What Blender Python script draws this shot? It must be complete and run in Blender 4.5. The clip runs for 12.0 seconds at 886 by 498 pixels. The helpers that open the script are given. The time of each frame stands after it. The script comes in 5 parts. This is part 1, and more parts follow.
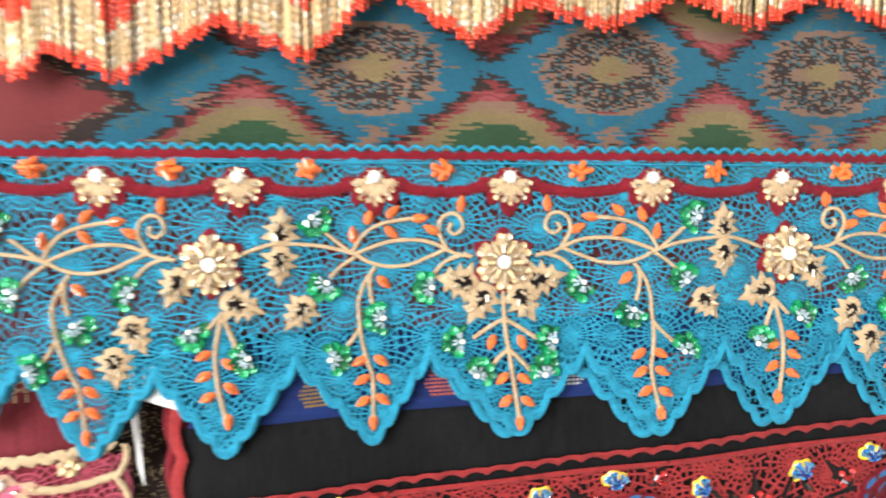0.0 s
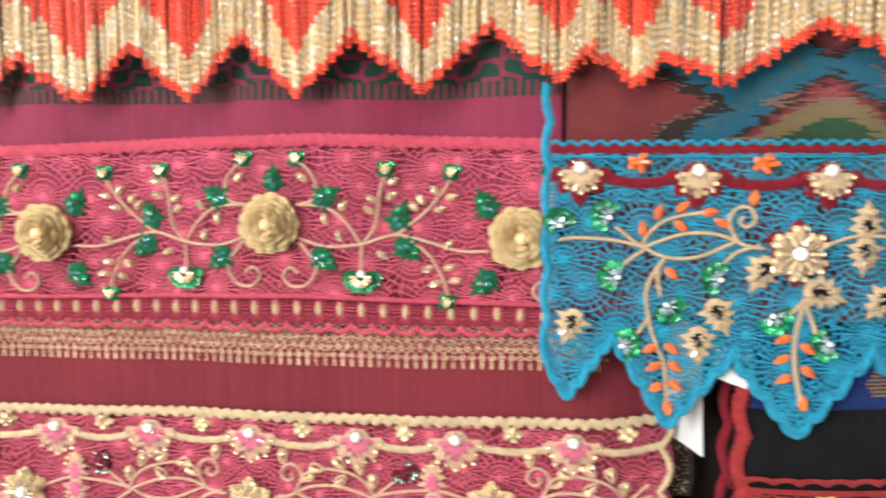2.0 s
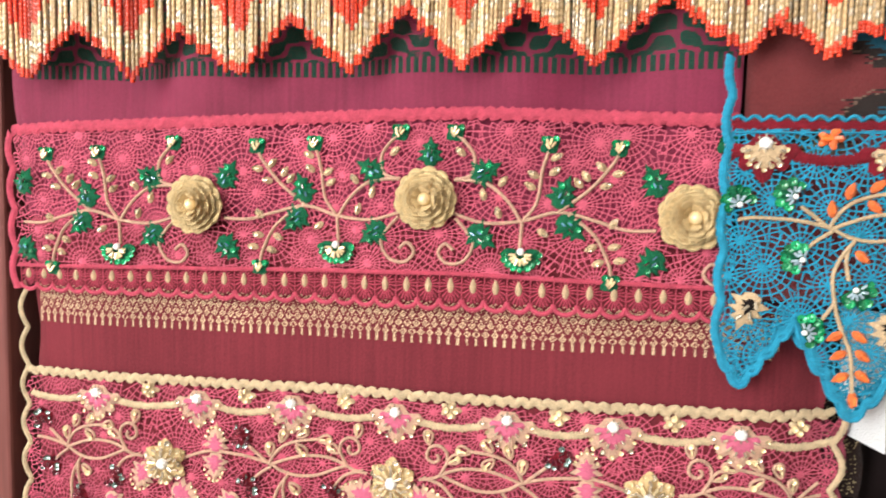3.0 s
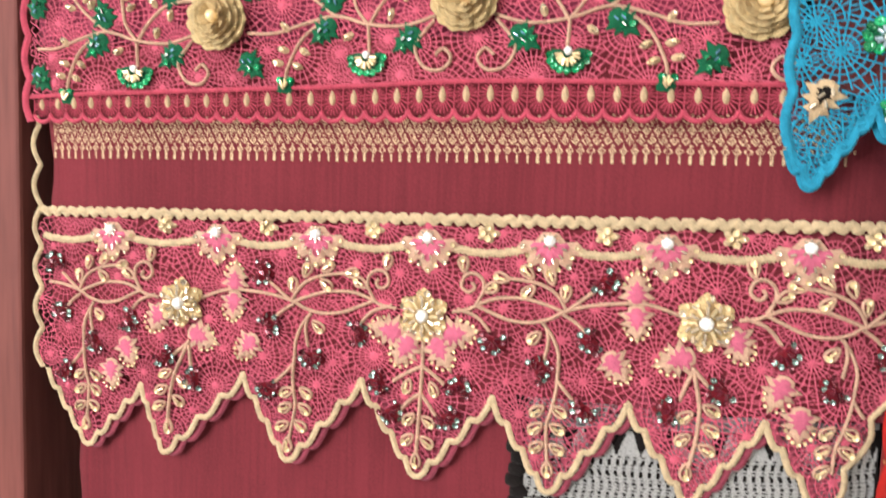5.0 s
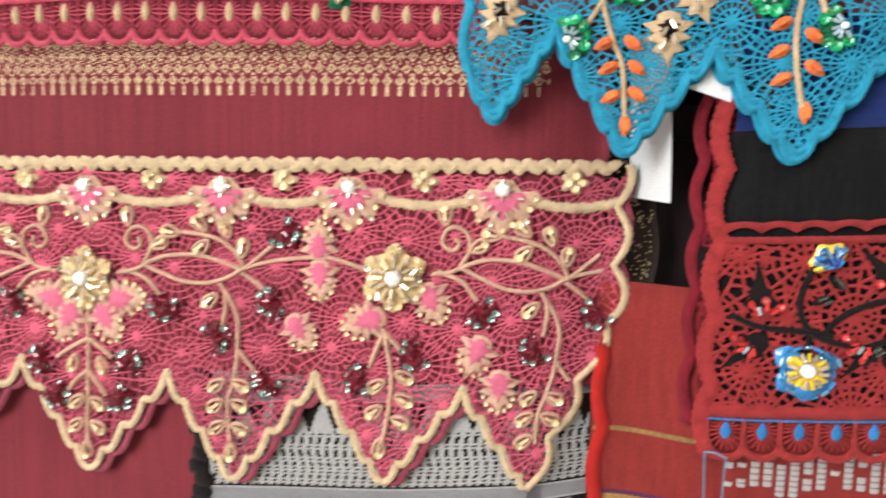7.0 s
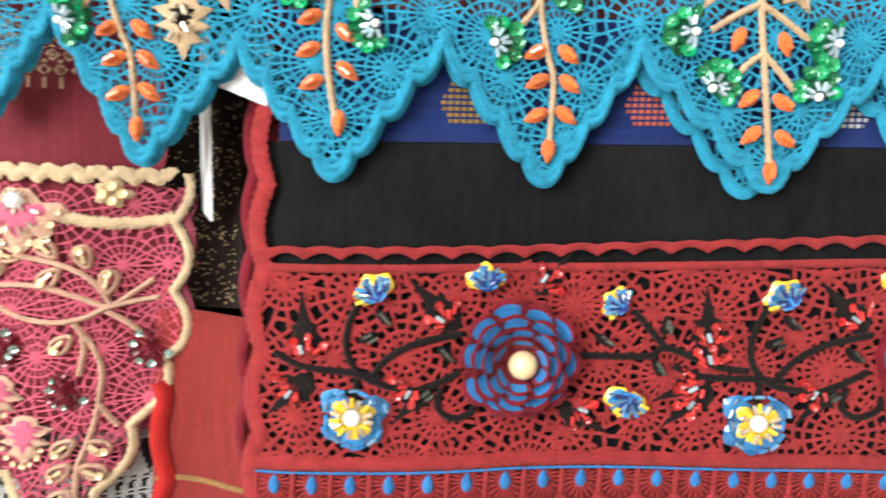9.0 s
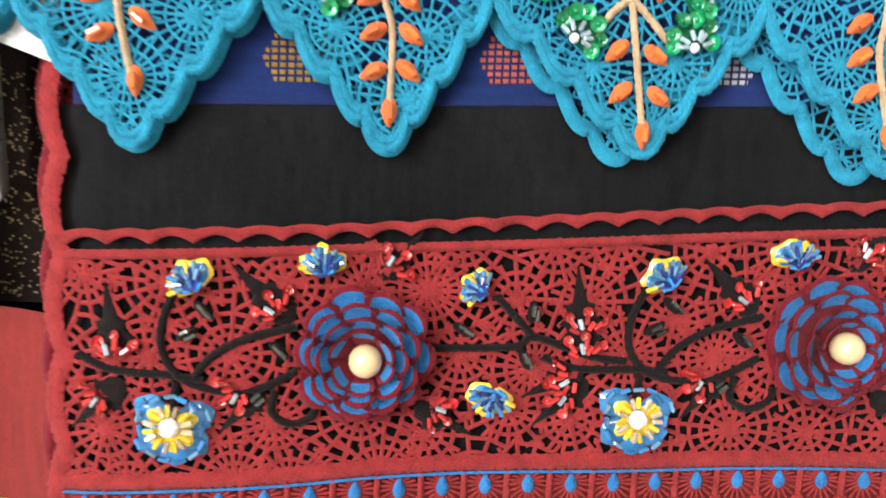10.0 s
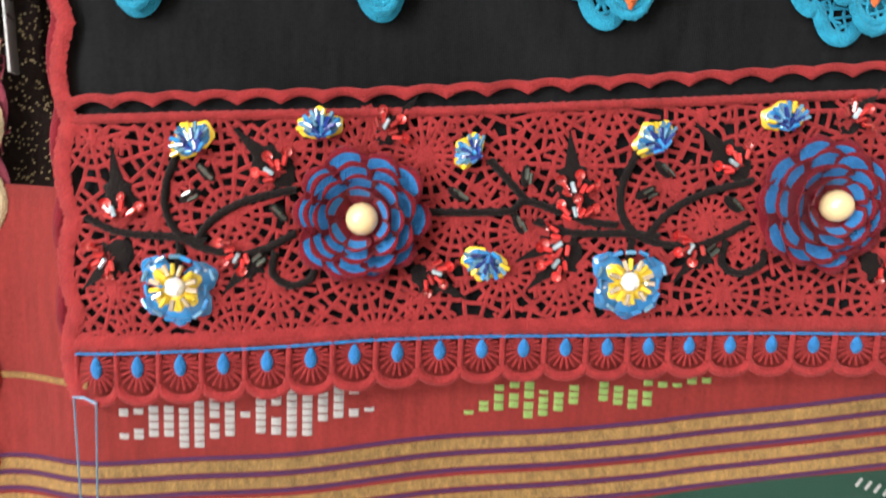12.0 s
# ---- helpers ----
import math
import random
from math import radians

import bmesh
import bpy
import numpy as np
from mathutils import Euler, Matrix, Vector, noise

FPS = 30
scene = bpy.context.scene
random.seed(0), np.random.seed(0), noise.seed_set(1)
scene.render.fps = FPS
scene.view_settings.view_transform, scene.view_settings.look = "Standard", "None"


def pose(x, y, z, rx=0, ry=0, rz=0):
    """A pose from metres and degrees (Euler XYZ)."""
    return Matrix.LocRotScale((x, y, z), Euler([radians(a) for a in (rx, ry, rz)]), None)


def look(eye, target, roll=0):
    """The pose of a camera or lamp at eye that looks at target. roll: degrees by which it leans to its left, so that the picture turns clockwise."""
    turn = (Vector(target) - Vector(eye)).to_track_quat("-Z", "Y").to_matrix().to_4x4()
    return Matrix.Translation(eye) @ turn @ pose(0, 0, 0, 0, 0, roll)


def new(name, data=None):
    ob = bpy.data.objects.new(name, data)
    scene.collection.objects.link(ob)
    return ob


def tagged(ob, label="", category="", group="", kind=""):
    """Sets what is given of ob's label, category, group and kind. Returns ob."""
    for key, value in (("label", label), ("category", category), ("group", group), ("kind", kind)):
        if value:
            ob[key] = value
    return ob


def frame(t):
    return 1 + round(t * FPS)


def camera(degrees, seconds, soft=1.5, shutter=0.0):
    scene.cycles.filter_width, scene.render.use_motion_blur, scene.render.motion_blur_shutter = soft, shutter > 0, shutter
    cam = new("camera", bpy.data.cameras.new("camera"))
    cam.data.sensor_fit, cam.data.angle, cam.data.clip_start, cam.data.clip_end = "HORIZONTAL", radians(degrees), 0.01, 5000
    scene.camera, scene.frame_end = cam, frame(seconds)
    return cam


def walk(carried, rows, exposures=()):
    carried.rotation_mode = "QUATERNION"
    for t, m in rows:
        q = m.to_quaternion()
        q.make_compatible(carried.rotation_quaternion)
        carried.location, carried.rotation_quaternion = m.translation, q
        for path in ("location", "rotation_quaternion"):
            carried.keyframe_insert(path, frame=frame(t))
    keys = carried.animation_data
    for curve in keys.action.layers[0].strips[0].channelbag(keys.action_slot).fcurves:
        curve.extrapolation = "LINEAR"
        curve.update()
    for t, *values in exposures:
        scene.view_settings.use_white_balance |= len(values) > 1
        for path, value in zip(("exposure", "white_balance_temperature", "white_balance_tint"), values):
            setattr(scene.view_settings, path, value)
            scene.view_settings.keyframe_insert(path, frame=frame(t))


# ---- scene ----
cam = camera(64.2, 12.0, soft=1.7, shutter=0.5)
METRES, EYE, TILT, LEAN, TURN = 1.0, 1.5, -6.0, 0.0, -6.56
ROWS = [
    (0.0, 0.0, 0.0, 0.0, -0.0, 0.0, -0.0),
    (0.5, -0.0513, -0.0383, -0.0015, 3.02, 0.71, -0.69),
    (1.0, -0.1082, -0.0479, -0.0119, 6.91, 0.28, -0.96),
    (1.5, -0.1689, -0.0524, -0.0176, 10.23, -0.06, -1.09),
    (2.0, -0.2354, -0.0705, -0.0192, 15.52, 0.79, -1.69),
    (2.5, -0.2853, -0.0797, -0.0257, 17.79, 0.93, -2.46),
    (4.5, -0.3496, -0.0583, -0.1362, 20.62, 2.02, -4.47),
    (5.0, -0.3359, -0.0427, -0.1711, 20.47, 1.01, -4.02),
    (5.5, -0.3156, -0.026, -0.1912, 20.24, 0.16, -3.0),
    (6.0, -0.2836, 0.0021, -0.1982, 18.17, -0.18, -3.44),
    (6.5, -0.2528, 0.0322, -0.2001, 16.12, -0.54, -3.64),
    (7.0, -0.2138, 0.0629, -0.1827, 14.07, 0.26, -3.23),
    (7.5, -0.1764, 0.0905, -0.1744, 11.79, -0.12, -3.82),
    (9.5, -0.028, 0.1643, -0.1491, 3.66, -0.64, -3.7),
    (10.0, -0.0112, 0.1902, -0.1542, 2.4, -1.11, -3.09),
    (10.5, -0.0094, 0.2182, -0.1656, 1.98, -0.98, -2.13),
    (11.0, -0.0099, 0.221, -0.1669, 3.1, -1.68, -2.11),
    (11.5, -0.006, 0.2058, -0.1798, 3.1, -1.45, -2.11),
    (12.0, 0.0001, 0.1825, -0.2041, 3.72, -1.75, -2.46),
]
walk(cam, [(t, pose(0, 0, EYE, TILT, LEAN, TURN) @ pose(METRES * x, METRES * y, METRES * z, 90 + pitch, roll, yaw)) for t, x, y, z, yaw, pitch, roll in ROWS],
     exposures=((0.0, 0.30), (0.5, 0.12), (1.0, -0.02), (2.5, -0.15), (5.5, -0.20), (7.5, -0.10), (9.5, 0.32), (10.5, 0.08), (12.0, 0.20)))

# ---- world and lights ----
world = bpy.data.worlds.new("room_world")
scene.world = world
world.use_nodes = True
world.node_tree.nodes["Background"].inputs[0].default_value = (0.9, 0.95, 1.0, 1)
world.node_tree.nodes["Background"].inputs[1].default_value = 0.25


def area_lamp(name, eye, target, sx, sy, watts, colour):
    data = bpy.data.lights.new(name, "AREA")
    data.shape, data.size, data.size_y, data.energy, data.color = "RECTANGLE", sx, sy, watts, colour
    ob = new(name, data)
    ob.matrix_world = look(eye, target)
    return tagged(ob, "unseen area lamp added to light the cloths", "lamp", kind="structure")


# Added lamps, no source in view: one overhead, one brightening the left side.
area_lamp("overhead_fill_lamp", (-0.80, -1.55, 2.62), (-0.60, 0.44, 1.25), 1.8, 0.25, 46, (1.0, 0.97, 0.90))
area_lamp("left_fill_lamp", (-2.1, -1.7, 1.6), (-0.3, 0.44, 1.25), 1.5, 1.5, 124, (0.98, 0.98, 0.97))


# ---- materials ----
def nodes_of(name):
    m = bpy.data.materials.new(name)
    m.use_nodes = True
    nt = m.node_tree
    return m, nt, nt.nodes["Principled BSDF"]


def fabric(name, colour, rough=0.85, vary=0.25, grain=1500.0, bump=0.7, metal=0.0, sheen=0.08, stain=9.0, weave=True, spec=0.12, streak=None):
    """Thread or cloth: two scales of colour variation, fine woven relief."""
    m, nt, p = nodes_of(name)
    tc = nt.nodes.new("ShaderNodeTexCoord")
    big = nt.nodes.new("ShaderNodeTexNoise")
    big.inputs["Scale"].default_value, big.inputs["Detail"].default_value = stain, 3
    fine = nt.nodes.new("ShaderNodeTexNoise")
    fine.inputs["Scale"].default_value, fine.inputs["Detail"].default_value = grain * 0.45, 3
    for n in (big, fine):
        nt.links.new(tc.outputs["Object"], n.inputs["Vector"])
    add = nt.nodes.new("ShaderNodeMath")
    add.operation = "ADD"
    nt.links.new(big.outputs[0], add.inputs[0])
    nt.links.new(fine.outputs[0], add.inputs[1])
    total, lo, hi = add.outputs[0], 0.6, 1.4
    if streak:
        mp = nt.nodes.new("ShaderNodeMapping")
        mp.inputs["Scale"].default_value = (streak[0], 1, streak[1])
        nt.links.new(tc.outputs["Object"], mp.inputs["Vector"])
        sn = nt.nodes.new("ShaderNodeTexNoise")
        sn.inputs["Scale"].default_value, sn.inputs["Detail"].default_value = 1.0, 3
        nt.links.new(mp.outputs[0], sn.inputs["Vector"])
        more = nt.nodes.new("ShaderNodeMath")
        more.operation = "ADD"
        nt.links.new(total, more.inputs[0])
        nt.links.new(sn.outputs[0], more.inputs[1])
        total, lo, hi = more.outputs[0], 1.05, 1.95
    ramp = nt.nodes.new("ShaderNodeMapRange")
    ramp.inputs[1].default_value, ramp.inputs[2].default_value = lo, hi
    ramp.inputs[3].default_value, ramp.inputs[4].default_value = 1 - vary, 1 + vary
    nt.links.new(total, ramp.inputs[0])
    mix = nt.nodes.new("ShaderNodeVectorMath")
    mix.operation = "SCALE"
    mix.inputs[0].default_value = colour
    nt.links.new(ramp.outputs[0], mix.inputs["Scale"])
    nt.links.new(mix.outputs[0], p.inputs["Base Color"])
    p.inputs["Roughness"].default_value, p.inputs["Metallic"].default_value = rough, metal
    p.inputs["Sheen Weight"].default_value = sheen
    p.inputs["Specular IOR Level"].default_value = spec
    b = nt.nodes.new("ShaderNodeBump")
    b.inputs["Strength"].default_value, b.inputs["Distance"].default_value = bump, 0.0016
    if weave:
        w1, w2 = nt.nodes.new("ShaderNodeTexWave"), nt.nodes.new("ShaderNodeTexWave")
        w1.bands_direction, w2.bands_direction = "X", "Z"
        for w in (w1, w2):
            w.inputs["Scale"].default_value, w.inputs["Distortion"].default_value = grain * 0.3, 0.6
            nt.links.new(tc.outputs["Object"], w.inputs["Vector"])
        mx = nt.nodes.new("ShaderNodeMath")
        mx.operation = "ADD"
        nt.links.new(w1.outputs["Fac"], mx.inputs[0])
        nt.links.new(w2.outputs["Fac"], mx.inputs[1])
        nt.links.new(mx.outputs[0], b.inputs["Height"])
    else:
        nt.links.new(fine.outputs[0], b.inputs["Height"])
    nt.links.new(b.outputs[0], p.inputs["Normal"])
    return m


def shiny(name, colour, rough=0.15, metal=0.0, coat=0.5, vary=0.3, alpha_trans=0.0):
    """Beads, sequins and stones, each a little different."""
    m, nt, p = nodes_of(name)
    info = nt.nodes.new("ShaderNodeObjectInfo")
    geo = nt.nodes.new("ShaderNodeNewGeometry")
    add = nt.nodes.new("ShaderNodeMath")
    add.operation = "ADD"
    nt.links.new(info.outputs["Random"], add.inputs[0])
    nt.links.new(geo.outputs["Random Per Island"], add.inputs[1])
    fr = nt.nodes.new("ShaderNodeMath")
    fr.operation = "FRACT"
    nt.links.new(add.outputs[0], fr.inputs[0])
    ramp = nt.nodes.new("ShaderNodeMapRange")
    ramp.inputs[3].default_value, ramp.inputs[4].default_value = 1 - vary, 1 + vary
    nt.links.new(fr.outputs[0], ramp.inputs[0])
    mix = nt.nodes.new("ShaderNodeVectorMath")
    mix.operation = "SCALE"
    mix.inputs[0].default_value = colour
    nt.links.new(ramp.outputs[0], mix.inputs["Scale"])
    nt.links.new(mix.outputs[0], p.inputs["Base Color"])
    p.inputs["Roughness"].default_value, p.inputs["Metallic"].default_value = rough, metal
    p.inputs["Coat Weight"].default_value, p.inputs["Coat Roughness"].default_value = coat, 0.05
    p.inputs["Transmission Weight"].default_value = alpha_trans
    return m


def wood(name, colour):
    m, nt, p = nodes_of(name)
    tc = nt.nodes.new("ShaderNodeTexCoord")
    mp = nt.nodes.new("ShaderNodeMapping")
    mp.inputs["Scale"].default_value = (60, 60, 4)
    nt.links.new(tc.outputs["Object"], mp.inputs["Vector"])
    n = nt.nodes.new("ShaderNodeTexNoise")
    n.inputs["Scale"].default_value, n.inputs["Detail"].default_value = 2.0, 6
    nt.links.new(mp.outputs[0], n.inputs["Vector"])
    r = nt.nodes.new("ShaderNodeValToRGB")
    r.color_ramp.elements[0].position, r.color_ramp.elements[1].position = 0.3, 0.75
    r.color_ramp.elements[0].color = (*[c * 0.7 for c in colour], 1)
    r.color_ramp.elements[1].color = (*[c * 1.25 for c in colour], 1)
    nt.links.new(n.outputs[0], r.inputs[0])
    nt.links.new(r.outputs[0], p.inputs["Base Color"])
    p.inputs["Roughness"].default_value, p.inputs["Specular IOR Level"].default_value = 0.6, 0.2
    b = nt.nodes.new("ShaderNodeBump")
    b.inputs["Strength"].default_value, b.inputs["Distance"].default_value = 0.15, 0.001
    nt.links.new(n.outputs[0], b.inputs["Height"])
    nt.links.new(b.outputs[0], p.inputs["Normal"])
    return m


BLUE_THREAD = fabric("blue_thread", (0.022, 0.265, 0.425), vary=0.4, weave=False, grain=3000, stain=160)
PINK_THREAD = fabric("pink_thread", (0.61, 0.112, 0.178), vary=0.35, weave=False, grain=3000)
PINK_HEM = fabric("pink_hem_thread", (0.50, 0.070, 0.115), vary=0.35, weave=False, grain=3000, stain=160)
ROSE_THREAD = fabric("rose_thread", (0.62, 0.14, 0.235), vary=0.25, weave=False, grain=3000, stain=160)
RED_THREAD = fabric("red_thread", (0.285, 0.028, 0.030), vary=0.4, weave=False, grain=3000, stain=160)
BRIGHT_RED = fabric("bright_red_thread", (0.42, 0.018, 0.015), vary=0.2, weave=False, grain=3000, stain=160)
DARK_RED_THREAD = fabric("dark_red_thread", (0.18, 0.010, 0.02), vary=0.35, weave=False, grain=3000, stain=160)
GOLD_THREAD = fabric("gold_thread", (0.70, 0.53, 0.33), rough=0.55, vary=0.35, weave=False, grain=3000, metal=0.1, bump=1.0, spec=0.35, stain=160)
ROSE_GOLD = fabric("rose_gold_cloth", (0.78, 0.57, 0.29), rough=0.6, vary=0.35, weave=False, grain=3000, bump=1.0, spec=0.3, stain=160)
CREAM_THREAD = fabric("cream_thread", (0.64, 0.46, 0.28), rough=0.6, vary=0.3, weave=False, grain=3000, bump=1.0, spec=0.3, stain=160)
PEACH_THREAD = fabric("peach_thread", (0.68, 0.42, 0.30), rough=0.6, vary=0.3, weave=False, grain=3000, bump=1.0, spec=0.3, stain=160)
# PINK_THREAD evenly darkened: shade put into the colour of the layer behind.
SHADED_PINK = fabric("shaded_pink_thread", (0.27, 0.05, 0.08), vary=0.4, weave=False, grain=3000, stain=160)
BLACK_THREAD = fabric("black_thread", (0.009, 0.006, 0.006), vary=0.3, weave=False, grain=3000, stain=160)
ORANGE_THREAD = fabric("orange_thread", (0.74, 0.17, 0.045), rough=0.6, vary=0.3, weave=False, grain=3000, spec=0.3, stain=160)
GREEN_THREAD = fabric("green_thread", (0.008, 0.11, 0.05), vary=0.3, weave=False, grain=3000, stain=160)
AZURE_THREAD = fabric("azure_thread", (0.03, 0.18, 0.46), vary=0.3, weave=False, grain=3000, stain=160)
MAROON = fabric("maroon_cloth", (0.165, 0.024, 0.034), vary=0.25, stain=12, rough=0.75, spec=0.10, sheen=0.03, streak=(420, 14), bump=0.25)
PLUM = fabric("plum_cloth", (0.21, 0.022, 0.058), vary=0.22, stain=14, rough=0.6, spec=0.2, streak=(420, 14), bump=0.25)
BLACK_CLOTH = fabric("black_cloth", (0.0062, 0.0064, 0.0074), vary=0.7, stain=22, sheen=0.04, streak=(300, 60), bump=0.25)
NAVY = fabric("navy_cloth", (0.009, 0.021, 0.10), vary=0.35, streak=(30, 500), bump=0.25)
RED_CLOTH = fabric("red_cloth", (0.195, 0.023, 0.021), vary=0.3, stain=14, streak=(300, 40), bump=0.25)
WHITE_CLOTH = fabric("white_weave", (0.68, 0.67, 0.67), vary=0.15, grain=2200)
GREY_CLOTH = fabric("grey_weave", (0.42, 0.42, 0.45), vary=0.2, grain=2200)
DARK_CLOTH = fabric("dark_sparkle_cloth", (0.035, 0.016, 0.014), vary=0.4)
GOLD_WEAVE = fabric("gold_weave", (0.88, 0.69, 0.44), rough=0.35, vary=0.35, metal=0.3, weave=False, grain=4000)
# The streaks in this colour imitate glints along the gold thread.
STRIPE_GOLD = fabric("stripe_gold", (0.56, 0.34, 0.12), rough=0.4, vary=0.6, metal=0.35, grain=2500, streak=(500, 220))
PURPLE = fabric("purple_stripe", (0.09, 0.025, 0.12), vary=0.2)
GREEN_CLOTH = fabric("green_cloth", (0.014, 0.075, 0.05), vary=0.35)
LIME = fabric("lime_weave", (0.35, 0.55, 0.16), vary=0.2)
CORAL = fabric("coral_weave", (0.65, 0.14, 0.08), vary=0.2)
OCHRE = fabric("ochre_weave", (0.42, 0.24, 0.05), vary=0.2)
IK_BLUE = fabric("ikat_blue", (0.022, 0.16, 0.26), vary=0.3, stain=25)
IK_RED = fabric("ikat_red", (0.26, 0.045, 0.05), vary=0.25, stain=25)
IK_ROSE = fabric("ikat_rose", (0.38, 0.09, 0.10), vary=0.25, stain=25)
IK_BLACK = fabric("ikat_black", (0.045, 0.030, 0.027), vary=0.4, stain=25)
IK_TAN = fabric("ikat_tan", (0.28, 0.17, 0.125), vary=0.25, stain=25)
IK_GREEN = fabric("ikat_green", (0.04, 0.10, 0.05), vary=0.3, stain=25)
IK_GOLD = fabric("ikat_gold", (0.27, 0.20, 0.10), vary=0.3, stain=25)
IK_GREY = fabric("ikat_teal", (0.07, 0.16, 0.19), vary=0.3, stain=25)
GOLD_BEAD = shiny("gold_bead", (0.52, 0.36, 0.19), 0.25, 0.3, 0.6, 0.35)
SILVER_BEAD = shiny("silver_bead", (0.66, 0.55, 0.41), 0.18, 0.6, 0.7, 0.3)
RED_BEAD = shiny("red_bead", (0.68, 0.05, 0.018), 0.2, 0.0, 0.8, 0.4)
ORANGE_BEAD = shiny("orange_bead", (0.85, 0.16, 0.03), 0.3, 0.0, 0.6, 0.3)
GREEN_SEQUIN = shiny("green_sequin", (0.005, 0.30, 0.11), 0.12, 0.3, 1.0, 0.5)
GOLD_SEQUIN = shiny("gold_sequin", (0.80, 0.62, 0.36), 0.2, 0.25, 0.8, 0.3)
DARK_SEQUIN = shiny("dark_red_sequin", (0.16, 0.012, 0.03), 0.12, 0.4, 1.0, 0.4)
# One fixed pale teal paints the coloured glints of the dark red sprays.
TEAL_SEQUIN = shiny("iridescent_teal_sequin", (0.30, 0.40, 0.38), 0.08, 0.8, 1.0, 0.4)
PEARL = shiny("pearl", (0.80, 0.60, 0.33), 0.22, 0.1, 0.7, 0.05)
WHITE_PEARL = shiny("white_stone", (0.92, 0.91, 0.90), 0.12, 0.0, 1.0, 0.05)
SILVER_STONE = shiny("pale_silver_bead", (0.42, 0.56, 0.64), 0.12, 0.4, 1.0, 0.25)
AQUA_BEAD = shiny("pale_blue_bead", (0.16, 0.38, 0.58), 0.06, 0.1, 1.0, 0.4, 0.35)
NAVY_BEAD = shiny("navy_bead", (0.012, 0.035, 0.24), 0.06, 0.1, 1.0, 0.4, 0.2)
YELLOW_BEAD = shiny("yellow_bead", (0.80, 0.55, 0.03), 0.2, 0.0, 1.0, 0.3)
SKY_BEAD = shiny("sky_bead", (0.03, 0.24, 0.58), 0.06, 0.0, 1.0, 0.4, 0.25)
CLEAR_RED = shiny("clear_red_bead", (0.58, 0.035, 0.035), 0.05, 0.2, 1.0, 0.5, 0.2)
SMOKE_BEAD = shiny("smoke_bead", (0.06, 0.07, 0.06), 0.05, 0.4, 1.0, 0.6)
POST_WOOD = wood("reddish_brown_wood", (0.17, 0.052, 0.045))
BOARD_WOOD = wood("gap_shade_wood", (0.02, 0.012, 0.012))
PAINT = fabric("white_wall_paint", (0.75, 0.74, 0.71), rough=0.7, vary=0.04, stain=2, sheen=0.0, weave=False)
FLOOR_MAT = fabric("floor_tile", (0.45, 0.40, 0.34), rough=0.4, vary=0.1, stain=2, sheen=0.0, weave=False)
PAPER = fabric("tag_paper", (0.72, 0.74, 0.76), rough=0.6, vary=0.03, sheen=0.0, weave=False)
INK = fabric("tag_ink", (0.14, 0.09, 0.10), rough=0.6, weave=False)
STEEL = shiny("steel", (0.6, 0.6, 0.6), 0.25, 1.0, 0.0, 0.05)


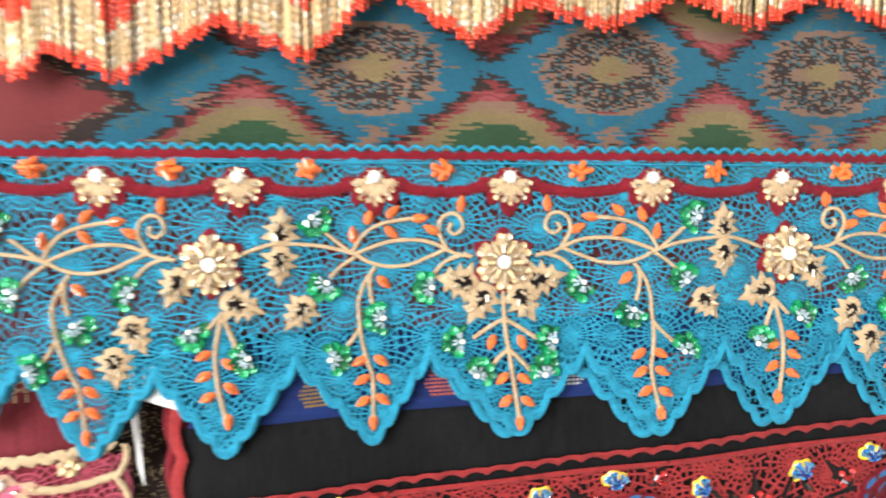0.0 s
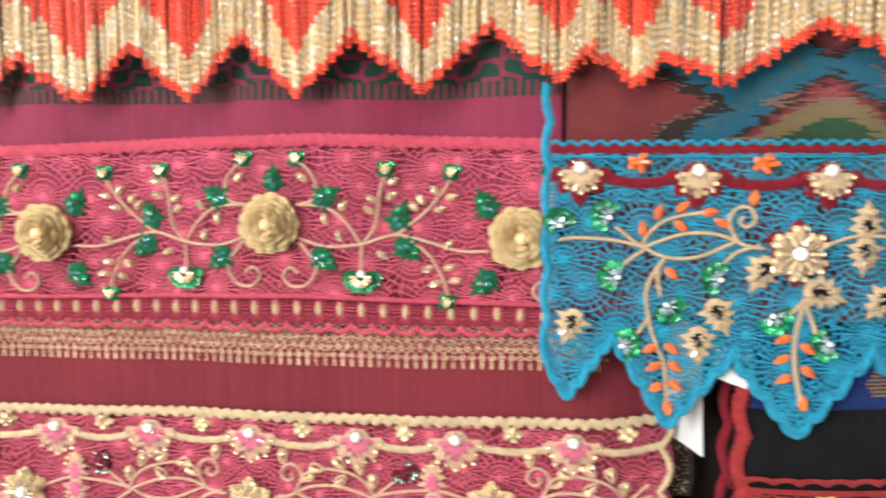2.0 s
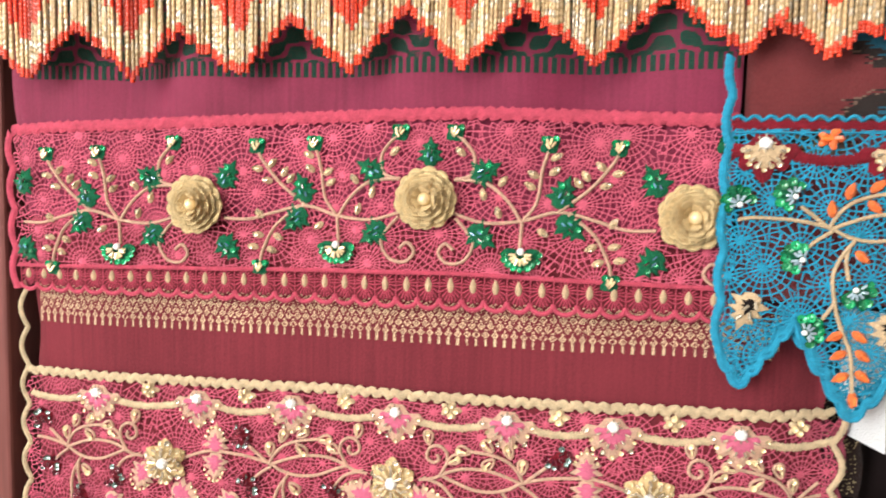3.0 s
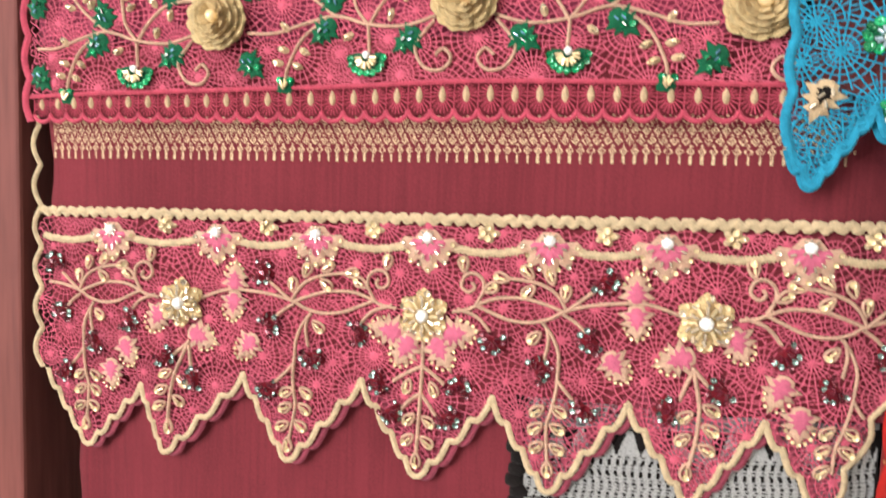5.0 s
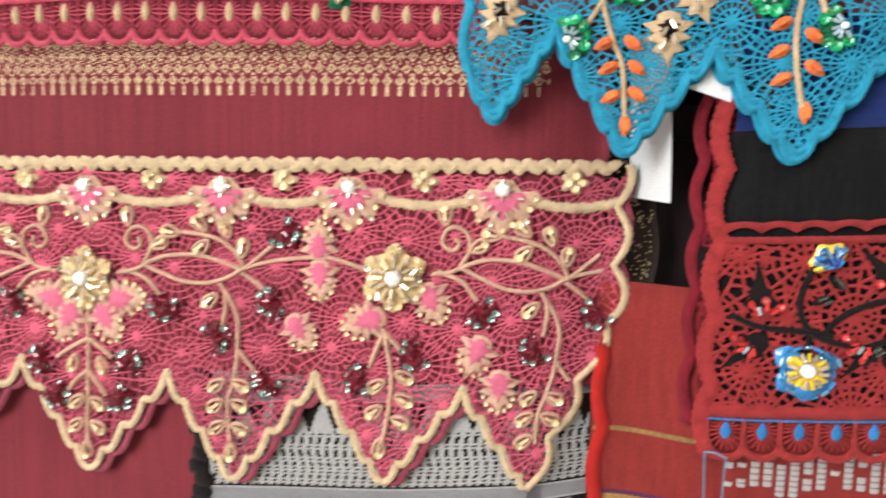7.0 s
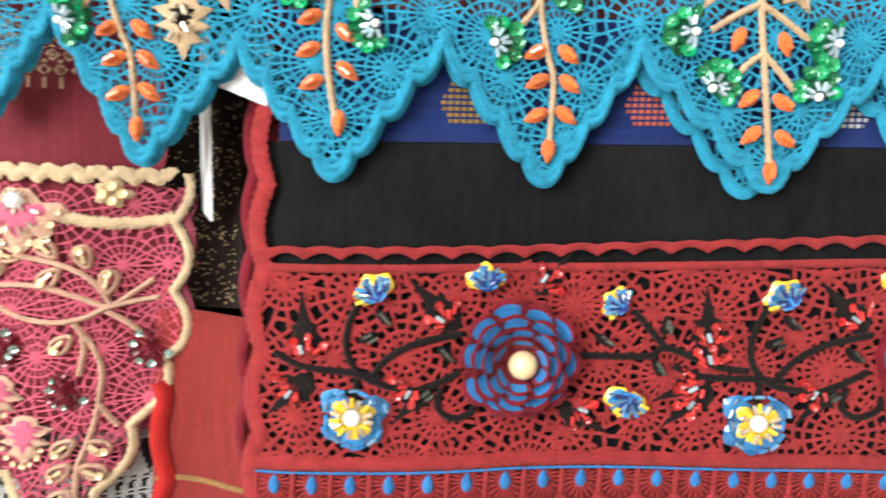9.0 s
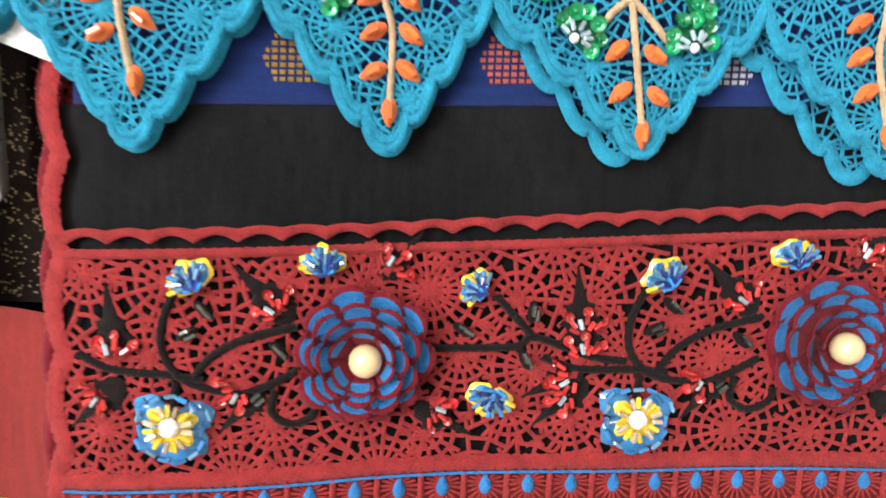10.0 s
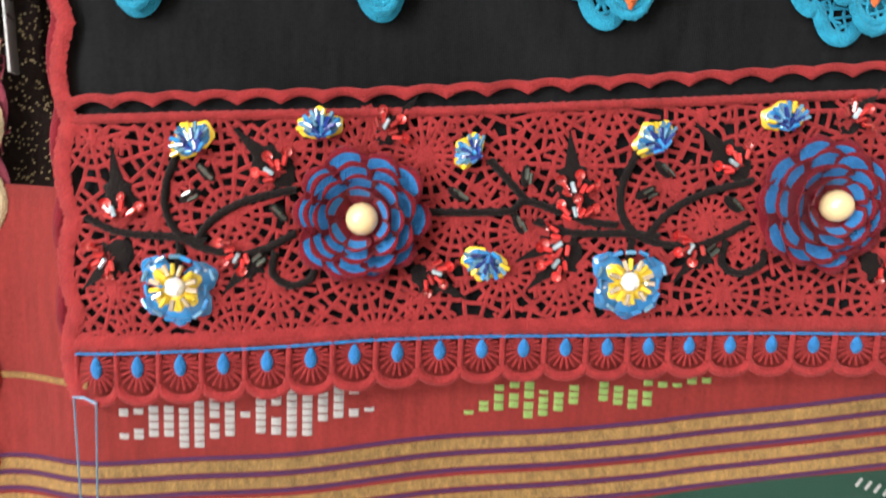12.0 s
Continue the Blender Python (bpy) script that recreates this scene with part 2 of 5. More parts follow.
# ---- building helpers ----
class Builder:
    """Collects vertices and faces on a wall-parallel sheet: x along, z up, h out towards the room."""

    def __init__(self, depth):
        self.depth, self.v, self.f, self.m = depth, [], [], []

    def put(self, x, z, h):
        self.v.append((x, self.depth(x, z) - h, z))
        return len(self.v) - 1

    def face(self, ids, mat=0):
        self.f.append(tuple(ids))
        self.m.append(mat)

    def cord(self, pts, half, h=0.0005, rise=0.0012, mat=0, pitch=0.0011, jag=0.06):
        """A stitched cord: a ribbon whose threads cross it one by one."""
        p = np.array(pts)
        d = np.concatenate(([0], np.cumsum(np.hypot(*np.diff(p, axis=0).T))))
        n = max(4, int(d[-1] / pitch))
        s = np.linspace(0, d[-1], n)
        q = list(zip(np.interp(s, d, p[:, 0]), np.interp(s, d, p[:, 1])))
        rows = []
        for i in range(n):
            a, b = q[max(0, i - 2)], q[min(n - 1, i + 2)]
            tx, tz = b[0] - a[0], b[1] - a[1]
            k = math.hypot(tx, tz) or 1.0
            nx, nz, up = -tz / k, tx / k, i % 2
            wd = half * (1 + jag * (1 if up else -1) + 0.10 * math.sin(i * 1.7))
            sk = half * 0.35
            x, z = q[i]
            rows.append([self.put(x + nx * wd * e + tx / k * sk * e, z + nz * wd * e + tz / k * sk * e, h + rise * v * (1.18 if up else 0.80)) for e, v in ((-1, 0), (-0.55, 0.8), (0, 1), (0.55, 0.8), (1, 0))])
        for r, t in zip(rows, rows[1:]):
            for k in range(4):
                self.face((r[k], t[k], t[k + 1], r[k + 1]), mat)

    def ribbon(self, pts, half, h=0.0005, rise=0.0008, mat=0, closed=False, taper=0.0):
        """A rounded cord along a line of (x, z)."""
        n = len(pts)
        rows = []
        for i in range(n):
            a, b = pts[i - 1 if (i or closed) else 0], pts[(i + 1) % n if (i < n - 1 or closed) else i]
            tx, tz = b[0] - a[0], b[1] - a[1]
            q = math.hypot(tx, tz) or 1.0
            nx, nz = -tz / q, tx / q
            w = half if not taper else half * (1 - taper * i / (n - 1))
            x, z = pts[i]
            rows.append([self.put(x + nx * w * k, z + nz * w * k, h + rise * e) for k, e in ((-1, 0), (-0.55, 0.8), (0, 1), (0.55, 0.8), (1, 0))])
        for i in range(n if closed else n - 1):
            r, s = rows[i], rows[(i + 1) % n]
            for k in range(4):
                self.face((r[k], s[k], s[k + 1], r[k + 1]), mat)

    def thread(self, x0, z0, x1, z1, half, h=0.0, rise=0.0005, mat=0):
        tx, tz = x1 - x0, z1 - z0
        q = math.hypot(tx, tz) or 1.0
        nx, nz = -tz / q * half, tx / q * half
        r = [self.put(x0 + nx * k, z0 + nz * k, h + rise * (1 - abs(k))) for k in (-1, 0, 1)]
        s = [self.put(x1 + nx * k, z1 + nz * k, h + rise * (1 - abs(k))) for k in (-1, 0, 1)]
        for k in (0, 1):
            self.face((r[k], s[k], s[k + 1], r[k + 1]), mat)

    def dome(self, x, z, rx, rz, turn=0.0, h=0.0005, rise=0.002, mat=0, n=10, wave=0.0, lobes=5, point=0.0):
        """A padded satin-stitch patch: an oval, a lobed rosette, or a leaf with a point."""
        c, s = math.cos(turn), math.sin(turn)
        n = n + 6 if n >= 9 else n
        n += n % 2
        rings = []
        for q, e in ((1.0, 0.0), (0.78, 0.6), (0.4, 0.92)):
            ring = []
            for i in range(n):
                a = 2 * math.pi * i / n
                k = 1 + wave * math.cos(lobes * a)
                px, pz = rx * q * k * math.cos(a), rz * q * k * math.sin(a) * (1 - point * max(0.0, math.cos(a)))
                ring.append(self.put(x + px * c - pz * s, z + px * s + pz * c, h + rise * e * (1.0 + 0.16 * (i % 2))))
            rings.append(ring)
        top = self.put(x, z, h + rise)
        for a, b in zip(rings, rings[1:]):
            for i in range(n):
                self.face((a[i], a[(i + 1) % n], b[(i + 1) % n], b[i]), mat)
        for i in range(n):
            self.face((rings[-1][i], rings[-1][(i + 1) % n], top), mat)

    def patch(self, x, z, outline, size, turn=0.0, h=0.0008, rise=0.0014, mat=0):
        """A padded satin-stitch patch with its own outline, given in units of size."""
        c, s = math.cos(turn), math.sin(turn)
        n = len(outline)
        rings = []
        for q, e in ((1.0, 0.0), (0.86, 0.7), (0.5, 0.95)):
            rings.append([self.put(x + size * q * (u * c - w * s), z + size * q * (u * s + w * c), h + rise * e * (1 + 0.12 * (i % 2))) for i, (u, w) in enumerate(outline)])
        top = self.put(x, z, h + rise)
        for a, b in zip(rings, rings[1:]):
            for i in range(n):
                self.face((a[i], a[(i + 1) % n], b[(i + 1) % n], b[i]), mat)
        for i in range(n):
            self.face((rings[-1][i], rings[-1][(i + 1) % n], top), mat)

    def bead(self, x, z, length, radius, turn, h=0.001, mat=0, tilt=0.0, end=0.6):
        """A bugle bead: a short six-sided tube with rounded ends."""
        c, s = math.cos(turn), math.sin(turn)
        rows = []
        for t, q in ((-0.5, end), (-0.42, 1), (0.42, 1), (0.5, end)):
            ring = []
            for i in range(6):
                a = math.pi / 3 * i
                u, w = t * length, radius * q * math.cos(a)
                ring.append(self.put(x + u * c - w * s, z + u * s + w * c, h + radius + radius * q * math.sin(a) + tilt * t * length))
            rows.append(ring)
        for a, b in zip(rows, rows[1:]):
            for i in range(6):
                self.face((a[i], a[(i + 1) % 6], b[(i + 1) % 6], b[i]), mat)
        self.face(rows[0][::-1], mat)
        self.face(rows[-1], mat)

    def mesh(self, name, materials, smooth=True):
        me = bpy.data.meshes.new(name)
        me.from_pydata(self.v, [], self.f)
        for m in materials:
            me.materials.append(m)
        me.polygons.foreach_set("material_index", self.m)
        me.polygons.foreach_set("use_smooth", [smooth] * len(self.f))
        me.update()
        return me


def thing(name, at, label, category, group="", kind=""):
    ob = new(name)
    ob.empty_display_size = 0.02
    ob.location = at
    ob["base"] = tuple(at)
    return tagged(ob, label, category, group, kind)


def under(ob, parent):
    """Make ob, built in world places, a part of parent."""
    ob.parent = parent
    if parent.parent is None:
        ob.matrix_parent_inverse = Matrix.Translation(-parent.location)
    return ob


def part(name, builder, materials, parent, label="", kind="", smooth=True):
    ob = new(name, builder.mesh(name, materials if isinstance(materials, (list, tuple)) else [materials], smooth))
    if parent is not None:
        under(ob, parent)
    return tagged(ob, label, kind=kind)


def flat(x, z):
    return 0.0


def sheet_depth(base, lean=0.0, z0=1.3, curl=0.0):
    """A hanging surface: shared soft folds, and a curl back into the gap between the garments."""
    def depth(x, z):
        ripple = curl * math.exp(-((x + 0.160) / 0.036) ** 2) + 0.0022 * math.sin(x * 21 + z * 5) + 0.0012 * math.sin(x * 47 + 1.7 + z * 9)
        return base + lean * (z0 - z) + ripple
    return depth


def table(xs, ys):
    xs, ys = list(xs), list(ys)

    def at(a):
        if a < xs[0]:
            return ys[0] + (a - xs[0]) * (ys[1] - ys[0]) / (xs[1] - xs[0])
        if a > xs[-1]:
            return ys[-1] + (a - xs[-1]) * (ys[-1] - ys[-2]) / (xs[-1] - xs[-2])
        return float(np.interp(a, xs, ys))
    return at


def box(b, x0, x1, y0, y1, z0, z1, bevel=0.0):
    bm = bmesh.new()
    bmesh.ops.create_cube(bm, size=1)
    bmesh.ops.transform(bm, matrix=Matrix.Translation(((x0 + x1) / 2, (y0 + y1) / 2, (z0 + z1) / 2)) @ Matrix.Diagonal((x1 - x0, y1 - y0, z1 - z0, 1)), verts=bm.verts)
    if bevel:
        bmesh.ops.bevel(bm, geom=bm.edges[:], offset=bevel, segments=2, affect="EDGES", profile=0.5)
    base = len(b.v)
    bm.verts.index_update()
    b.v += [tuple(v.co) for v in bm.verts]
    for f in bm.faces:
        b.face([base + v.index for v in f.verts])
    bm.free()


def box_object(name, x0, x1, y0, y1, z0, z1, mat, bevel=0.0, parent=None):
    b = Builder(flat)
    box(b, x0, x1, y0, y1, z0, z1, bevel)
    return part(name, b, mat, parent, smooth=False)


# ---- the room ----
# Closed room assumed around the stand; it bounces the lamps' light.
def room():
    w = 0.1
    x0, x1, y0, y1, z1 = -2.4, 2.0, -2.6, 1.1, 2.7
    tagged(box_object("floor", x0, x1, y0, y1, -w, 0, FLOOR_MAT), "pale tiled shop floor", "floor", kind="structure")
    tagged(box_object("ceiling", x0, x1, y0, y1, z1, z1 + w, PAINT), "white painted ceiling", "ceiling", kind="structure")
    tagged(box_object("wall_north", x0, x1, y1, y1 + w, 0, z1, PAINT), "white painted wall behind the stand", "wall", kind="structure")
    tagged(box_object("wall_south", x0, x1, y0 - w, y0, 0, z1, PAINT), "white painted wall", "wall", kind="structure")
    tagged(box_object("wall_west", x0 - w, x0, y0, y1, 0, z1, PAINT), "white painted wall", "wall", kind="structure")
    tagged(box_object("wall_east", x1, x1 + w, y0, y1, 0, z1, PAINT), "white painted wall", "wall", kind="structure")
    # Unseen fitting and window frame, added only to account for the two area lamps.
    fit = thing("added_light_fitting", (-0.80, -1.55, 2.64), "unseen tube fitting added above the overhead fill lamp", "lamp")
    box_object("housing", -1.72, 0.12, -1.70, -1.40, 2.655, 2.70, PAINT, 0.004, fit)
    win = tagged(thing("added_window_1", (x0, -1.7, 1.6), "unseen window frame added on the wall behind the left fill lamp", "window"), kind="structure")
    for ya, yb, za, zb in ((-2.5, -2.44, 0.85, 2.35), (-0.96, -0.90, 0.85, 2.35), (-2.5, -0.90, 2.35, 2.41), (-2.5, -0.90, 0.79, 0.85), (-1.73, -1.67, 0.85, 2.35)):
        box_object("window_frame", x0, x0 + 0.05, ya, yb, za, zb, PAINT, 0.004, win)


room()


def display_stand():
    st = thing("display_stand", (-0.3, 0.5, 0), "display stand with reddish brown uprights and an added dark panel for the shaded gaps", "display stand")
    # near-black board added where only the shade of the gaps shows
    box_object("back_panel", -0.80, 0.62, 0.520, 0.538, 0, 2.1, BOARD_WOOD, 0.002, st)
    box_object("post", -0.905, -0.813, 0.450, 0.540, 0, 2.1, POST_WOOD, 0.003, st)
    box_object("post", 0.62, 0.67, 0.450, 0.540, 0, 2.1, POST_WOOD, 0.003, st)
    for z in (1.70, 1.34, 1.19):
        box_object("rail", -0.80, 0.62, 0.503, 0.519, z, z + 0.02, BOARD_WOOD, 0.002, st)


display_stand()


# ---- cloths ----
def cloth_part(name, depth, x0, x1, z0, z1, mat, parent, nx=60, nz=16, thick=0.0012, slope=0.0, edge=0.0, label=""):
    """A hanging cloth with thickness; slope raises it along x, edge frays its sides a little."""
    b = Builder(depth)
    grid = []
    for side in (0, 1):
        rows = []
        for j in range(nz + 1):
            row = []
            for i in range(nx + 1):
                x, z = x0 + (x1 - x0) * i / nx, z0 + (z1 - z0) * j / nz
                if i in (0, nx):
                    x += edge * math.sin(z * 90)
                row.append(b.put(x, z + slope * x, 0.0 if side else -thick))
            rows.append(row)
        grid.append(rows)
    back, front = grid
    for j in range(nz):
        for i in range(nx):
            b.face((front[j][i], front[j][i + 1], front[j + 1][i + 1], front[j + 1][i]))
            b.face((back[j][i], back[j + 1][i], back[j + 1][i + 1], back[j][i + 1]))
    for j in range(nz):
        for i in (0, nx):
            b.face((front[j][i], front[j + 1][i], back[j + 1][i], back[j][i]))
    for i in range(nx):
        for j in (0, nz):
            b.face((front[j][i], front[j][i + 1], back[j][i + 1], back[j][i]))
    return part(name, b, mat, parent, label)


def woven(name, depth, x0, x1, z0, z1, pitch, step, choose, materials, parent, h=0.0004, slope=0.0, label="", gap=0.8, kind="", rise=0.0003):
    """Weft threads: rows of flat runs wherever choose(x, z) names a material."""
    b = Builder(depth)
    z = z0
    while z < z1:
        x, run, last = x0, x0, None
        while x <= x1 + step:
            m = choose(x, z) if x <= x1 else None
            if m != last:
                if last is not None:
                    n = max(1, int((x - run) / 0.02))
                    for k in range(n):
                        xa, xb = run + (x - run) * k / n, run + (x - run) * (k + 1) / n
                        ids = [b.put(q, zz + slope * q, hh) for q in (xa, xb) for zz, hh in ((z, h), (z + pitch * gap / 2, h + rise), (z + pitch * gap, h))]
                        b.face((ids[0], ids[3], ids[4], ids[1]), last)
                        b.face((ids[1], ids[4], ids[5], ids[2]), last)
                run, last = x, m
            x += step
        z += pitch
    return part(name, b, materials, parent, label, kind)


def cloths():
    # ikat cloth
    d = sheet_depth(0.450)
    c = thing("ikat_cloth", (0.15, 0.45, 1.40), "folded blue and red ikat cloth with lozenge pattern", "cloth")
    cloth_part("cloth_panel", d, -0.236, 0.56, 1.40, 1.72, IK_RED, c, 90, 20)
    rnd = random.Random(5)
    shift = {}

    def ikat(x, z):
        key = (round(x / 0.030), round(z / 0.0012))
        if key not in shift:
            shift[key] = (rnd.gauss(0, 0.0036), rnd.gauss(0, 0.0010))
        x, z = x + shift[key][0], z + shift[key][1]
        e = x + 0.146 + 1.8 * abs(z - 1.542)
        if e < 0.0:
            return None
        if e < 0.018:
            return 3 if e > 0.004 or rnd.random() < 0.4 else 4
        u = (x - 0.0065) / 0.151
        u = u - round(u)
        du, dz = abs(u) * 0.151, abs(z - 1.566)
        r = du / 0.0755 + dz / 0.052
        inner = math.hypot(du / 0.040, dz / 0.026)
        if x < -0.070 and r < 1.04:
            return 4 if abs(x + 0.098) / 0.014 + abs(z - 1.542) / 0.007 < 1 else (7 if 0.70 < r < 0.78 else 0)
        if inner < 0.32:
            return 6
        if inner < 1.0:
            if dz < 0.003 and du < 0.024:
                return 4
            k = rnd.random()
            return 3 if k < 0.58 else (4 if k < 0.82 else 7)
        if inner < 1.12:
            return 4
        if dz > 0.036 and du < 0.006:
            return 4
        if 0.74 < r < 0.80 and dz > 0.012:
            return 7
        if r < 1.04:
            return 0
        if r < 1.13:
            return 3
        if r < 1.22:
            return 1
        tri = math.hypot((0.0755 - du) / 0.045, (0.050 - dz) / 0.026)
        if tri < 0.62:
            return 5
        if tri < 0.95:
            return 6
        if tri < 1.15:
            return 4
        return 2 if rnd.random() < 0.85 else 1

    woven("ikat_weave", d, -0.230, 0.555, 1.49, 1.70, 0.0012, 0.0024, ikat,
          [IK_BLUE, IK_RED, IK_ROSE, IK_BLACK, IK_TAN, IK_GREEN, IK_GOLD, IK_GREY], c, gap=1.0, rise=0.00003, kind="stuff", label="ikat weft pattern in blue, rose, black and tan")
    # songket cloth behind both pink laces
    flat_depth = sheet_depth(0.4545, curl=0.022)

    def d(x, z):
        k = min(1.0, max(0.0, (z - 1.485) / 0.05))
        return flat_depth(x, z) + 0.0080 * k * math.sin(x * 34 + 0.6) + 0.003 * k * math.sin(x * 71)

    c = thing("songket_cloth", (-0.5, 0.45, 1.2), "maroon woven cloth with gold brocade border and green band", "cloth")
    cloth_part("cloth_panel", d, -0.797, -0.2385, 1.44, 1.72, PLUM, c, 70, 16)
    cloth_part("lower_panel", d, -0.787, -0.170, 1.197, 1.4396, MAROON, c, 70, 16, edge=0.002)

    # random gaps left in the weft imitate the border's glitter
    fleck = random.Random(12)

    def brocade(x, z):
        if fleck.random() < 0.05:
            return None
        k = (z - 1.3605) * 1000
        u = abs((x / 0.0069) % 1 - 0.5) * 2
        if k < 4.6:
            return 0 if u < 0.27 else None
        row = int((k - 4.6) // 6.6)
        w = abs((k - 4.6) % 6.6 - 3.3) / 3.3
        v = 1 - u if row % 2 else u
        a = v + w
        if row == 0:
            return 0 if 0.46 < a < 0.86 or a < 0.2 else None
        return 0 if 0.52 < a < 0.88 or a < 0.26 or a > 1.62 else None

    woven("gold_border", d, -0.784, -0.205, 1.3605, 1.392, 0.00075, 0.0007, brocade, [GOLD_WEAVE], c, slope=0.012, label="woven gold thread border", kind="stuff")

    def green_band(x, z):
        if z < 1.562:
            return 1 if (x / 0.006) % 1 < 0.5 else 0
        a = math.sin(x * 190) * math.cos(z * 260) + 0.6 * math.sin(x * 95 + 1) * math.sin(z * 180)
        return 0 if abs(a) > 0.34 else 1

    woven("green_band", d, -0.785, -0.2405, 1.5510, 1.62, 0.0011, 0.0012, green_band, [GREEN_CLOTH, PLUM], c, label="green woven band", kind="stuff", gap=0.95)
    # plain maroon cloth below
    c = thing("maroon_cloth", (-0.58, 0.46, 1.0), "plain maroon cloth hanging below the lace", "cloth")
    cloth_part("cloth_panel", sheet_depth(0.4605, curl=0.022), -0.768, -0.398, 1.0, 1.27, MAROON, c, 50, 14, edge=0.0015)
    # black and white woven cloth
    d = sheet_depth(0.4588, curl=0.022)
    c = thing("woven_cloth", (-0.28, 0.45, 1.0), "black and white woven cloth with triangle pattern", "cloth")
    cloth_part("cloth_panel", d, -0.405, -0.170, 1.0, 1.27, BLACK_THREAD, c, 40, 14, edge=0.002)

    def zig(x, z):
        t = ((z - 1.141) / 0.062) % 1
        if t < 0.16:
            return 1 if 0.02 < t < 0.14 else 0
        t = (t - 0.16) / 0.84
        if t < 0.03 or t > 0.98:
            return None
        u = abs((x / 0.0160) % 1 - 0.5) * 2
        if t > 0.64:
            return 0 if u < 1 - 2.4 * (t - 0.64) else None
        f = (x / 0.0054 + 0.9 * abs((t * 2.2) % 1 - 0.5)) % 1
        return None if f < 0.42 and (z / 0.0026) % 1 < 0.62 else 0

    woven("white_weave", d, -0.397, -0.173, 1.0, 1.262, 0.0011, 0.0011, zig, [WHITE_CLOTH, GREY_CLOTH], c, slope=0.07, label="white woven pattern", kind="stuff", gap=0.9)
    b = Builder(d)
    for i in range(34):
        z = 1.0 + i * 0.008
        b.dome(-0.402 + 0.002 * math.sin(i * 2.1), z, 0.0065, 0.0058, 0, 0.0015, 0.002, n=12, wave=0.06, lobes=5)
    part("lace_edge", b, BLACK_THREAD, c, "black lace edge")
    # black cloth with navy band
    d = sheet_depth(0.4438, curl=0.022)
    c = thing("black_cloth", (0.2, 0.444, 1.17), "black cloth with a navy band and small woven blocks", "cloth")
    cloth_part("cloth_panel", d, -0.116, 0.56, 1.2005, 1.3460, BLACK_CLOTH, c, 80, 12, slope=0.05)
    cloth_part("navy_band", d, -0.110, 0.56, 1.3463, 1.40, NAVY, c, 80, 6, slope=0.05)

    def blocks(x, z):
        q = (x + 0.027) / 0.080
        i = math.floor(q + 0.5)
        u, w = (q - i) * 0.080, z - 1.3625
        if abs(u) > 0.0145 - abs(w) * 0.55 or (u / 0.0030) % 1 < 0.3 or abs(w) > 0.0095:
            return None
        return (1, 0, 2, 0, 1, 2)[i % 6] if i >= 0 else 1

    woven("block_weave", d, -0.10, 0.5, 1.352, 1.373, 0.0026, 0.0003, blocks, [CORAL, OCHRE, WHITE_CLOTH], c, slope=0.05, label="small woven blocks in coral, ochre and white", gap=0.62, kind="stuff")
    # red striped cloth
    d = sheet_depth(0.4515, curl=0.022)
    c = thing("striped_red_cloth", (0.1, 0.455, 1.0), "red cloth with gold and purple stripes and woven blocks", "cloth")
    cloth_part("cloth_panel", d, -0.172, 0.56, 1.0, 1.258, RED_CLOTH, c, 80, 14, slope=0.0)
    line = table([-0.12, -0.009, 0.128, 0.232, 0.5], [0.0, 0.0119, 0.0245, 0.0408, 0.075])
    for z, t, m in ((0.0, 0.0018, PURPLE), (-0.0041, 0.0052, STRIPE_GOLD), (-0.0081, 0.0018, PURPLE), (-0.0121, 0.0050, STRIPE_GOLD), (-0.0160, 0.0018, PURPLE),
                    (-0.0212, 0.0050, STRIPE_GOLD), (-0.0252, 0.0018, PURPLE), (-0.0292, 0.0050, STRIPE_GOLD), (-0.0330, 0.0018, PURPLE)):
        b = Builder(d)
        b.ribbon([(x, 1.1391 + z + line(x) + 0.0005 * math.sin(x * 60)) for x in np.linspace(-0.168, 0.55, 90)], t / 2, 0.0003, 0.0003)
        part("stripe", b, m, c, "woven gold stripe" if m is STRIPE_GOLD else "purple stripe")
    b = Builder(d)
    b.ribbon([(-0.171 + 0.001 * i, 1.1725 + 0.00003 * i) for i in range(0, 56, 5)], 0.0014, 0.0004, 0.0004)
    part("stripe", b, STRIPE_GOLD, c, "short gold stripe")
    b = Builder(d)
    xs = np.linspace(0.02, 0.55, 40)
    rows = [[b.put(x, 1.1045 + line(x) - k, 0.0004) for k in (0.0, 0.02, 0.05)] for x in xs]
    for r, s in zip(rows, rows[1:]):
        for k in (0, 1):
            b.face((r[k], s[k], s[k + 1], r[k + 1]))
    part("green_band", b, GREEN_CLOTH, c, "dark green woven band")
    for i in range(14):
        b = Builder(d)
        x, z = 0.2215 + 0.0042 * i, 1.1290 + 0.0020 * abs(i % 8 - 4) + 0.0007 * i
        b.ribbon([(x, z), (x + 0.0012, z + 0.0020), (x + 0.0024, z + 0.0040)], 0.0007, 0.0006, 0.0005)
        part("woven_dash", b, WHITE_CLOTH, c, "small white woven dash")
    # columns of woven blocks: column, top and bottom in millimetres above the row's middle line
    white = ((0, 5, 1), (0, -6, -9), (1, 5, 2), (1, -4, -9), (2, 6, -8), (3, 6, -8), (4, 5, -13), (5, 8, -13), (6, 11, 0), (6, -2, -9), (7, 10, -8), (8, 3, 0),
             (9, 11, -7), (10, 11, 5), (10, 0, -8), (11, 13, -9), (12, 9, -9), (13, 11, -3), (14, 12, -2), (15, 11, 8), (15, 2, -2), (16, 2, 0))
